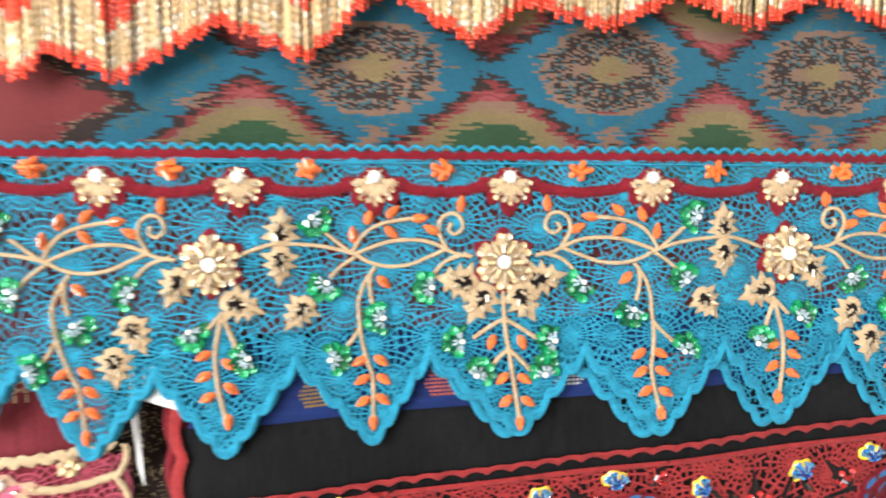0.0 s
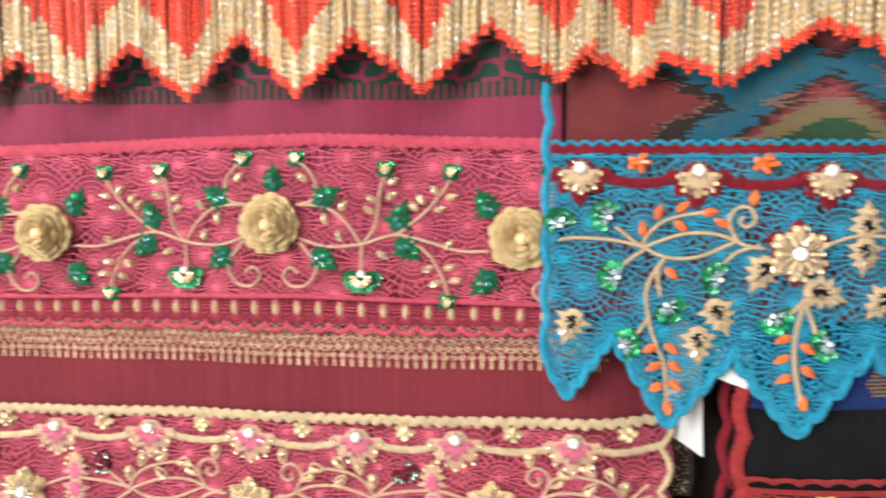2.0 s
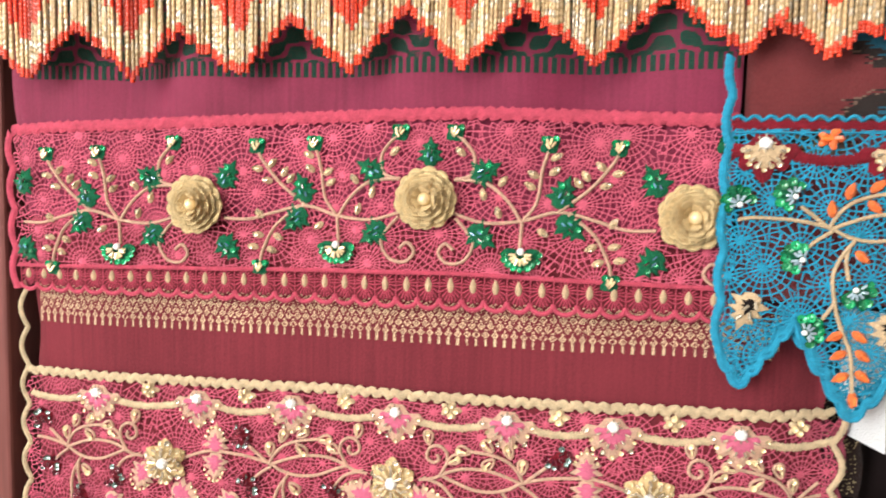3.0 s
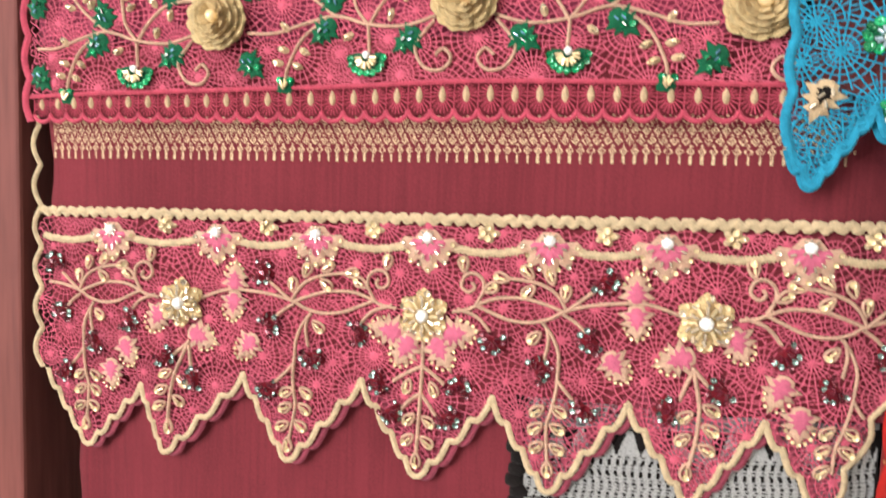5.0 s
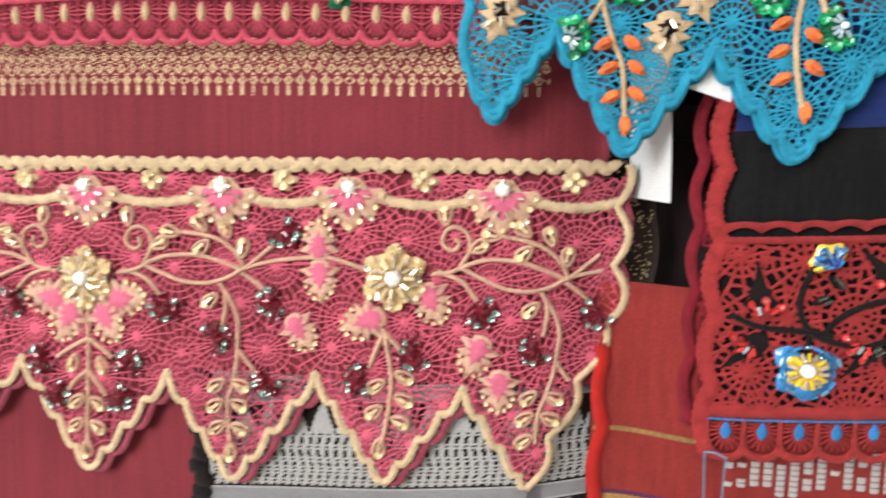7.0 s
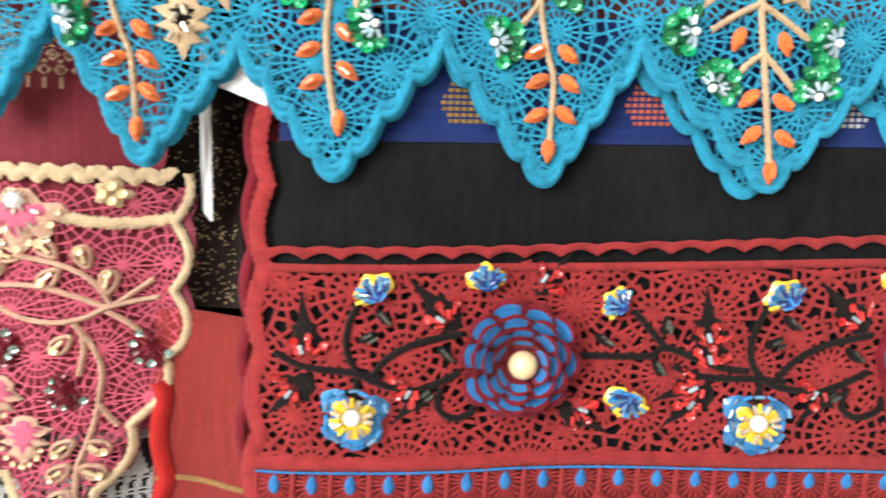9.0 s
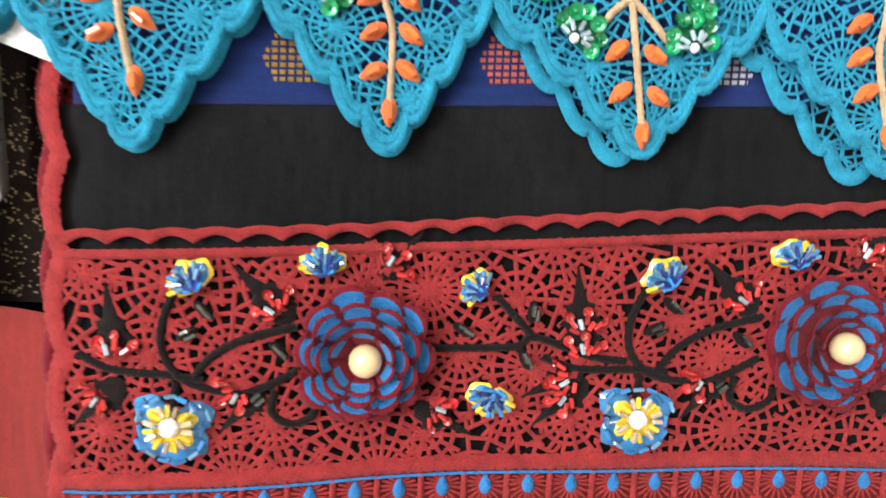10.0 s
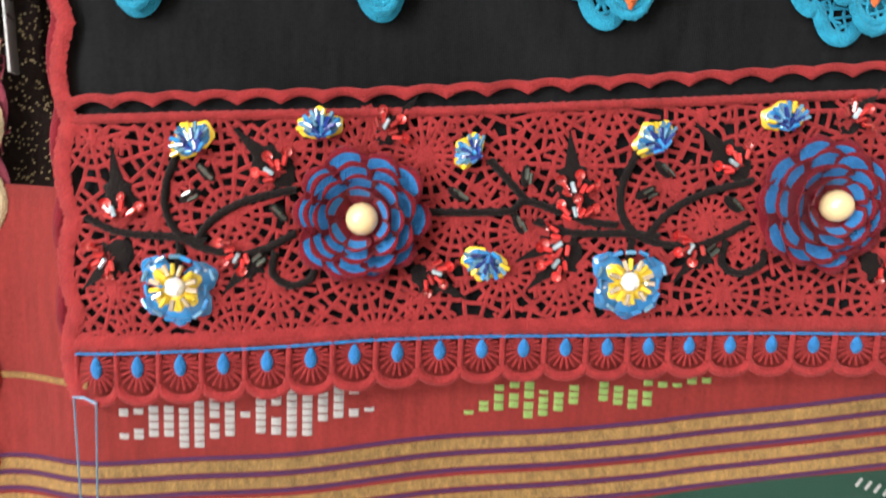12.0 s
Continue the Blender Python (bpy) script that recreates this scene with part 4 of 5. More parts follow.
        stems, buds, leaves, sprays = (CENTRE_STEMS, CENTRE_BUDS, CENTRE_LEAVES, CENTRE_BEADS) if fi == centre else (SIDE_STEMS, SIDE_BUDS, SIDE_LEAVES, SIDE_BEADS)
        for x, y, t, k in leaves:
            gold_leaf(p, mm(x, y, side, fi), t if side > 0 else math.pi - t, col, k)
        for stem in stems:
            b = Builder(depth)
            b.cord(smooth_line([mm(x, y, side, fi) for x, y in stem], 6), 0.0014, 0.0008, 0.0017)
            part("vine_stem", b, col["cord"], th, "couched cream cord")
        for x, y, t in buds:
            bud(p, mm(x, y, side, fi), t if side > 0 else math.pi - t, col)
        for x, y in sprays:
            bead_flower(p, mm(x, y, side, fi), col)
        big_flower(p, q, col)
    return p


def bud(p, q, t, col):
    """A drop-shaped bud: one big bead, or a padded drop with sequins."""
    x, z = q
    if col["bud"] == "orange":
        b = Builder(p.depth)
        b.dome(x, z, 0.0056, 0.0031, t, 0.0010, 0.0020, 0, n=10, point=0.5)
        ob = part("orange_bud", b, ORANGE_THREAD, p.thing, "glossy orange bud")
        p.sew(BUGLE["orange"], "orange_bead", x, z, 0.0022, t, 0.2, parent=ob, scale=0.80)
    else:
        b = Builder(p.depth)
        c, s = math.cos(t), math.sin(t)
        loop = [(0.0052 * math.cos(a), 0.0031 * math.sin(a) * (1 + 0.45 * math.cos(a))) for a in np.linspace(0, 2 * math.pi, 13)[:-1]]
        b.ribbon([(x + u * c - w * s, z + u * s + w * c) for u, w in loop], 0.0011, 0.0010, 0.0016, closed=True)
        ob = part("gold_bud", b, PEACH_THREAD, p.thing)
        p.sew(BUGLE["gold"], "gold_bead", x - 0.0005 * c, z - 0.0005 * s, 0.0014, t, 0.2, parent=ob, scale=0.95)
        p.sew(SEQUIN["gold"], "gold_sequin", x + 0.0036 * c, z + 0.0036 * s, 0.0028, parent=ob, scale=0.95)


def bead_flower(p, q, col):
    """A spray of sequins with pale beads."""
    x, z = q
    b = Builder(p.depth)
    blue = col["bud"] == "orange"
    t0 = p.rnd.random() * 6.28
    c, s = math.cos(t0), math.sin(t0)
    for i in range(3):
        t = t0 - 1.15 + 1.15 * i
        b.dome(x + 0.0046 * math.cos(t), z + 0.0046 * math.sin(t), 0.0060, 0.0044, t, 0.0008, 0.0014, 0, n=10, wave=0.06, lobes=5)
    ob = part("sequin_flower", b, col["spray"], p.thing, col["spray_label"])
    for i in range(6 if blue else 8):
        t = t0 + (-1.7 + 0.68 * i if blue else -2.0 + 0.57 * i) + p.rnd.uniform(-0.12, 0.12)
        r = p.rnd.uniform(0.0072, 0.0088)
        p.sew(SEQUIN[col["spray_seq2"] if i % 3 else col["spray_seq"]], "sequin", x + r * math.cos(t), z + r * math.sin(t), 0.0026, tip=0.55, parent=ob, scale=p.rnd.uniform(0.95, 1.15) if blue else p.rnd.uniform(0.7, 0.9))
    for i in range(6):
        t = t0 - 1.5 + 0.6 * i + p.rnd.uniform(-0.15, 0.15)
        p.sew(BUGLE[col["spray_bead"]], "bead", x - 0.002 * c + 0.0044 * math.cos(t), z - 0.002 * s + 0.0044 * math.sin(t), 0.0030, t, 0.3, parent=ob, scale=0.95)
    if blue:
        p.sew(BALL["bead"], "white_bead", x - 0.0022 * c, z - 0.0022 * s, 0.0040, parent=ob, scale=0.8)


def gold_leaf(p, q, t, col, k=1.0):
    """A jagged satin leaf with a contrasting heart and beads."""
    x, z = q
    c, s = math.cos(t), math.sin(t)
    b = Builder(p.depth)
    b.patch(x, z, LEAF, 0.0245 * k, t, 0.0010, 0.0016, 0)
    b.patch(x - 0.0026 * k * c, z - 0.0026 * k * s, LEAF, 0.0160 * k * col["heart_k"], t, 0.0019, 0.0014, 1)
    ob = part("leaf", b, [col["cord"], col["heart"]], p.thing, "cream satin-stitched leaf with a coloured heart")
    if col["heart_k"] > 0.9:
        for i in range(7):
            a = -1.35 + 0.45 * i
            u, w = 0.0010 + 0.0105 * math.cos(a), 0.0085 * math.sin(a)
            p.sew(SEQUIN["gold"], "sequin", x + k * (u * c - w * s), z + k * (u * s + w * c), 0.0028, parent=ob, scale=0.55)
    else:
        for i in range(4):
            u = -0.005 + 0.0035 * i
            w = 0.0025 * (-1) ** i
            p.sew(BUGLE[col["leaf_bead"]], "bead", x + k * (u * c - w * s), z + k * (u * s + w * c), 0.0034, t + 0.5 * (-1) ** i, 0.3, parent=ob, scale=1.05)


def big_flower(p, q, col):
    """The main flower: padded petals, crowded beads, a white stone."""
    x, z = q
    b = Builder(p.depth)
    if col["petal_under"] is not None:
        for i in range(6):
            t = 1.57 + i * 1.047
            b.dome(x + 0.0125 * math.cos(t), z + 0.0125 * math.sin(t), 0.0090, 0.0075, t, 0.0010, 0.0018, 1, n=10, point=0.4)
    for i in range(6):
        t = 1.57 + i * 1.047
        b.dome(x + 0.0105 * math.cos(t), z + 0.0105 * math.sin(t), 0.0085 * col["petal_k"], 0.0062 * col["petal_k"], t, 0.0022, 0.0028, 0, n=12, wave=0.07, lobes=5)
    ob = part("flower", b, [col["petal"], col["petal_under"] or col["petal"]], p.thing, "large beaded flower with a white stone")
    p.sew(BALL["stone"], "stone", x, z, 0.0065, parent=ob, scale=1.15)
    for i in range(10):
        t = 0.3 + i * 0.628
        p.sew(BUGLE["cream"], "bead", x + 0.0125 * math.cos(t), z + 0.0125 * math.sin(t), 0.0056, t + 0.5, 0.3, parent=ob)
    for i in range(12):
        t = i * 0.5236
        p.sew(BUGLE["cream" if i % 2 else "gold"], "bead", x + 0.0085 * math.cos(t), z + 0.0085 * math.sin(t), 0.0055, t, 0.25, parent=ob, scale=1.2)
    for i in range(18):
        t = i * 0.349
        r = 0.0150 + 0.002 * math.cos(6 * (t - 1.57))
        p.sew(SEQUIN["gold" if i % 4 else "cream"], "sequin", x + r * math.cos(t), z + r * math.sin(t), 0.0042, parent=ob, scale=0.95)


BLUE_COL = dict(ridge=0.0034, step=0.0037, stone_s=0.110, fan_ring=0.0112, scallop=0.0032, lobe=0.0035, petal_k=0.8, heart_k=0.72, cord=CREAM_THREAD, net=BLUE_THREAD, back=BLUE_THREAD, thin=0.00054, hem=0.0029, edge=BLUE_THREAD, top=BLUE_THREAD, top_half=0.0012, under=DARK_RED_THREAD, wave=DARK_RED_THREAD, wave_half=0.0034,
                fan=DARK_RED_THREAD, fan_in=CREAM_THREAD, small=ORANGE_BEAD, small_seq="orange", small_store=BUGLE, bud="orange", spray=GREEN_THREAD, spray_seq="green", spray_seq2="green", spray_bead="silver",
                spray_label="green sequin flower with pale blue beads", heart=BLACK_THREAD, leaf_bead="cream", petal=CREAM_THREAD, petal_under=DARK_RED_THREAD)
ROSE_COL = dict(ridge=0.0, step=0.0039, stone_s=0.086, fan_ring=0.0160, scallop=0.0030, lobe=0.0072, petal_k=1.0, heart_k=1.0, cord=PEACH_THREAD, net=PINK_THREAD, back=SHADED_PINK, thin=0.00040, hem=0.0022, edge=GOLD_THREAD, top=GOLD_THREAD, top_half=0.0032, under=None, wave=GOLD_THREAD, wave_half=0.0027,
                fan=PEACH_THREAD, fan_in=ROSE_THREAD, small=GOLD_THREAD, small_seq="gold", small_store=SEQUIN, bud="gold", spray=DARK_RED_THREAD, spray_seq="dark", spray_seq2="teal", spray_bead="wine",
                spray_label="dark red sequin flower with iridescent sequins", heart=ROSE_THREAD, leaf_bead="gold", petal=ROSE_GOLD, petal_under=None)

toothed_lace("blue_lace_trim", (0.05, 0.436, 1.33), "blue openwork lace trim with cream vines, orange buds and green sequins", sheet_depth(0.435),
             table(range(0, 11), (-0.2254, -0.150, -0.0710, 0.0083, 0.0904, 0.1804, 0.2700, 0.355, 0.445, 0.535, 0.62)),
             table(range(0, 11), (-0.2326, -0.1656, -0.0850, 0.0060, 0.1011, 0.1950, 0.2810, 0.370, 0.465, 0.555, 0.64)),
             table((0, 10), (1.5165, 1.5125)),
             table(range(0, 7), (1.3440, 1.3286, 1.3270, 1.3300, 1.3325, 1.3300, 1.3330)),
             table((-0.5, 0.5, 1.5, 2.5, 3.5, 4.5, 5.5, 6.5, 7.5, 8.5), (-0.262, -0.2023, -0.1258, -0.0410, 0.0417, 0.1430, 0.2380, 0.326, 0.415, 0.51)),
             table((-0.5, 0.5, 1.5, 2.5, 3.5, 4.5, 5.5, 8.5), (1.395, 1.3903, 1.380, 1.3862, 1.3882, 1.3874, 1.3906, 1.39)),
             0, 7, 4, {2: (-0.0900, 1.4470), 4: (0.0880, 1.4460), 6: (0.2770, 1.4490)}, BLUE_COL, 21, lambda z: -0.246, lambda z: 0.43, back=(-0.009, 0.006, 0.03), rise=0.04)
toothed_lace("rose_lace_trim", (-0.47, 0.442, 1.13), "rose openwork lace trim with gold hems, cream vines and gold flowers", sheet_depth(0.4515, curl=0.022),
             table(range(0, 9), (-0.810, -0.7201, -0.6283, -0.5514, -0.4684, -0.3856, -0.3132, -0.2291, -0.150)),
             table(range(0, 9), (-0.825, -0.7538, -0.6789, -0.5742, -0.4748, -0.3804, -0.2894, -0.2045, -0.125)),
             table((0, 4, 8), (1.3075, 1.3145, 1.3210)),
             table(range(0, 9), (1.119, 1.1201, 1.1243, 1.1304, 1.1295, 1.1326, 1.1390, 1.1344, 1.135)),
             table((0.5, 1.5, 2.5, 3.5, 4.5, 5.5, 6.5, 7.5), (-0.7907, -0.6989, -0.6112, -0.5177, -0.4202, -0.3298, -0.2454, -0.168)),
             table((0.5, 1.5, 2.5, 3.5, 4.5, 5.5, 6.5, 7.5), (1.1802, 1.1766, 1.1929, 1.1967, 1.1948, 1.1999, 1.1959, 1.198)),
             1, 7, 4, {2: (-0.6620, 1.2440), 4: (-0.4710, 1.2480), 6: (-0.2850, 1.2570)}, ROSE_COL, 33, lambda z: -0.795, lambda z: -0.164 - 0.45 * max(0.0, 1.240 - z), back=(0.0055, 0.0022, -9.0), rise=0.075)


# ---- beaded fringes ----
def strand_mesh(gold, lag):
    """A hanging strand from its tip (z 0) upwards: red seed beads, gold tubes, then red tubes."""
    b = Builder(flat)
    rnd = random.Random(int(gold * 1e5) + lag)
    beads, z = [(0.0024, 0.0016, 0, 0.6)] * 3, 0.0072
    top, first = z + gold, rnd.uniform(0.003, 0.005)
    while z < 0.16:
        m = (2 if rnd.random() < 0.3 else 1) if z < top else 0
        ln = (0.0047 if m else 0.0034) if first is None else first
        first = None
        beads.append((ln, rnd.uniform(0.00138, 0.00155) if m else 0.0016, m, 0.78 if m else 0.6))
        z += ln
    last, z = None, 0.0
    for ln, radius, m, end in beads:
        for k, (t, q) in enumerate(((0.01, end), (0.08, 1), (0.92, 1), (0.99, end))):
            ring = [b.put(radius * q * math.sin(i * math.pi / 3), z + t * ln, radius * (1 + q * math.cos(i * math.pi / 3))) for i in range(6)]
            if last:
                for i in range(6):
                    b.face((last[i], last[(i + 1) % 6], ring[(i + 1) % 6], ring[i]), m)
            else:
                b.face(ring, m)
            last = ring
        z += ln
    b.face(last[::-1], 0)
    return b.mesh("strand", [RED_BEAD, GOLD_BEAD, SILVER_BEAD], smooth=True)


def fringe(name, label, tips, valleys, x0, x1, depth, seed):
    rnd = random.Random(seed)
    th = thing(name, ((x0 + x1) / 2, depth, 1.55), label, "beaded fringe", "beaded fringes over the cloths")
    b = Builder(sheet_depth(depth))
    b.ribbon([(x, 1.705) for x in np.linspace(x0, x1, 60)], 0.012, 0.0, 0.004)
    part("header_tape", b, BRIGHT_RED, th, "red header tape")
    meshes = {}
    xs = [q[0] for q in tips] + [q[0] for q in valleys]
    zs = [q[1] for q in tips] + [q[1] for q in valleys]
    order = np.argsort(xs)
    xs, zs = np.array(xs)[order], np.array(zs)[order]
    tx = np.array([q[0] for q in tips])
    x = x0
    while x < x1:
        z = float(np.interp(x, xs, zs)) + rnd.uniform(-0.0034, 0.0028)
        near = min(abs(tx - x))
        gold = 0.040 - 0.020 * max(0.0, 1 - near / 0.030) + rnd.uniform(-0.003, 0.003)
        key = (round(gold / 0.004) * 0.004, rnd.randrange(7))
        if key not in meshes:
            meshes[key] = strand_mesh(max(key[0], 0.012), key[1])
        ob = new("bead_strand", meshes[key])
        ob.matrix_basis = pose(x, sheet_depth(depth)(x, z) + rnd.uniform(-0.0022, 0.0022), z, rnd.uniform(-0.8, 0.8), rnd.uniform(-1.6, 1.6), 0)
        under(ob, th)
        x += 0.0026 + rnd.uniform(-0.0004, 0.0004)
    return th


fringe("beaded_fringe", "red and gold beaded fringe with zigzag lower edge", ((-0.86, 1.545), (-0.768, 1.546), (-0.677, 1.5468), (-0.5892, 1.5477), (-0.5004, 1.5484), (-0.4202, 1.5491), (-0.3320, 1.5513), (-0.2405, 1.5560)),
       ((-0.905, 1.58), (-0.81, 1.582), (-0.7225, 1.586), (-0.6373, 1.5796), (-0.5479, 1.5852), (-0.4623, 1.5905), (-0.3802, 1.5878), (-0.2873, 1.5920), (-0.2190, 1.575)), -0.90, -0.219, 0.4330, 3)
fringe("beaded_fringe", "red and gold beaded fringe over the blue ikat cloth", ((-0.1918, 1.5514), (-0.1371, 1.5504), (-0.0327, 1.5661), (0.0667, 1.5784), (0.1531, 1.5871), (0.2455, 1.5905), (0.340, 1.594), (0.435, 1.597)),
       ((-0.2236, 1.575), (-0.1721, 1.5700), (-0.0815, 1.5866), (0.0143, 1.6078), (0.0997, 1.6006), (0.1980, 1.6097), (0.292, 1.611), (0.388, 1.613), (0.48, 1.615)), -0.2236, 0.47, 0.4330, 4)


# ---- straight laces with roses ----
def petal_mesh(name, r0, r1, half, lift, curl, mats, tip=0.72, dent=0.22):
    """One ruffled petal pointing along x from the flower's middle, with an edge of its own colour."""
    b = Builder(flat)
    rows = []
    for i in range(7):
        t = i / 6
        row = []
        for j in range(13):
            s = -1 + j / 6
            w = half * (0.55 + 0.45 * math.sin(min(1.0, t * 1.25) * math.pi / 2))
            x = r0 + (r1 - r0) * t * (1 - dent * s * s * t)
            row.append(b.put(x, s * w, lift + curl * t ** 1.4 - 0.0010 * s * s + (0.00035 if j % 2 else -0.0001) * (0.4 + t)))
        rows.append(row)
    for i in range(6):
        for j in range(12):
            b.face((rows[i][j], rows[i + 1][j], rows[i + 1][j + 1], rows[i][j + 1]), 1 if tip < (i + 0.5) / 6 < 0.9 and 1 < j < 10 else 0)
    # a rolled rim
    rim = rows[-1]
    low = [b.put(b.v[k][0] - 0.0006, b.v[k][2], -b.v[k][1] - 0.0018) for k in rim]
    for j in range(12):
        b.face((rim[j], low[j], low[j + 1], rim[j + 1]), 0)
    return b.mesh(name, mats)


def rose(p, x, z, radius, meshes, counts, pearl, label):
    ob = Builder(p.depth)
    ob.dome(x, z, radius * 0.93, radius * 0.93, 0, 0.001, 0.003, 0, n=20, wave=0.03, lobes=10)
    fl = part("rose", ob, meshes[0].materials[0], p.thing, label)
    for k, (me, n) in enumerate(zip(meshes, counts)):
        for i in range(n):
            p.sew(me, "petal", x, z, 0.0015, 6.283 * (i + 0.5 * (k % 2) + p.rnd.uniform(-0.12, 0.12)) / n, 0.05, fl, 1 + p.rnd.uniform(-0.05, 0.05))
    p.sew(BALL[pearl], "pearl", x + 0.001, z, 0.0125 if pearl == "pearl" else 0.0130, parent=fl)
    return fl


def arcade(p, x0, x1, pitch, top, hem, thread, drop_mat, half, column=1.0):
    """A row of round arches under the lace, each with a satin drop and fine rays."""
    a = Builder(p.depth)
    n = int((x1 - x0) / pitch)
    for i in range(n + 1):
        x = x0 + i * pitch
        zt, zb = top(x), hem(x)
        hgt = zt - zb
        a.ribbon([(x - pitch / 2, zt), (x - pitch / 2, zb + hgt * 0.30)], half * column, 0.0004, 0.0012 * column)
        a.ribbon([(x + pitch / 2 * math.cos(t), zb + hgt * 0.30 + hgt * 0.30 * math.sin(t)) for t in np.linspace(math.pi, 2 * math.pi, 10)], half * 1.6, 0.0004, 0.0014)
        for t in np.linspace(0, 2 * math.pi, 19)[:-1]:
            q = (x + pitch * 0.49 * math.cos(t), zt - hgt * 0.36 + hgt * (0.46 if math.sin(t) < 0 else 0.34) * math.sin(t))
            a.thread(x + pitch * 0.1 * math.cos(t), zt - hgt * 0.32 + hgt * 0.15 * math.sin(t), *q, half * 0.42)
        d = Builder(p.depth)
        d.dome(x, zt - hgt * 0.30, hgt * 0.22, pitch * 0.15, -math.pi / 2 + math.pi, 0.0008, 0.0016, 0, n=12, point=0.45)
        part("drop", d, drop_mat, p.thing, "satin-stitched drop")
    part("arcade_hem", a, thread, p.thing, "scalloped arcade hem", kind="stuff")


def band(p, name, fn, x0, x1, half, mat, h=0.0003, rise=0.0012, n=160, label=""):
    b = Builder(p.depth)
    b.cord([(x, fn(x)) for x in np.linspace(x0, x1, n)], half, h, rise)
    return part(name, b, mat, p.thing, label)


def side_hem(p, x, z0, z1, mat, half, wave, n=40):
    b = Builder(p.depth)
    b.cord([(x - wave * abs(math.sin(math.pi * (z - z0) / 0.033)), z) for z in np.linspace(z0, z1, n)], half, 0.0006, 0.0020)
    part("side_hem", b, mat, p.thing, "scalloped side hem")


# upper pink lace: millimetres from the middle rose, x to the next rose and y up
SPRAY = (
    ((20, -9), (42, -14), (68, -11), (94, -3), (119, -7), (140, -12), (160, -11)),
    ((20, 15), (42, 14), (58, 3), (68, -11)),
    ((70, -10), (79, 3), (82, 24), (86, 38)),
    ((94, -3), (115, 14), (129, 31), (133, 38)),
    ((101, -4), (119, -17), (129, -35), (131, -44)),
    ((69, -12), (68, -30)),
    ((21, -12), (34, -28), (28, -42), (16, -45), (9, -38), (14, -31), (20, -35)),
    ((20, 15), (32, 19), (34, 32), (27, 42), (21, 46)),
)
SPRAY_BUDS = ((76, 22, 2.6), (91, 25, 0.6), (74, 14, 2.6), (92, 35, 0.5), (112, 23, 2.2), (126, 17, 0.2), (122, 30, 2.4), (134, 26, 0.2), (107, 18, 2.3),
              (117, -26, 3.6), (133, -24, 0.2), (122, -36, 3.5), (137, -33, 0.2), (55, 16, 0.9), (52, -6, 1.9), (84, -18, -0.6), (24, 35, 2.4), (41, 6, 1.8), (132, -8, 0.9))
SPRAY_LEAVES = ((42, 22, 0.5), (40, -24, -0.6), (97, 10, 1.2), (103, -13, -0.7), (158, 22, 2.1), (157, -34, 3.9))
SPRAY_TIPS = ((87, 43), (134, 43), (131, -49), (20, 48))


def green_leaf(p, x, z, t, k=1.0):
    c, s = math.cos(t), math.sin(t)
    b = Builder(p.depth)
    b.patch(x, z, LEAF, 0.0200 * k, t, 0.0010, 0.0018)
    ob = part("leaf", b, GREEN_THREAD, p.thing, "dark green satin leaf with sequins")
    for i in range(3):
        u, w = (0.004 - 0.003 * i), 0.002 * (-1) ** i
        p.sew(SEQUIN["green"], "green_sequin", x + k * (u * c - w * s), z + k * (u * s + w * c), 0.0032, parent=ob, scale=0.72)
    for i in range(3):
        u, w = (0.001 - 0.0028 * i), -0.0015 * (-1) ** i
        p.sew(BUGLE["aqua" if i else "smoke"], "bead", x + k * (u * c - w * s), z + k * (u * s + w * c), 0.0030, t, 0.2, parent=ob, scale=0.8)


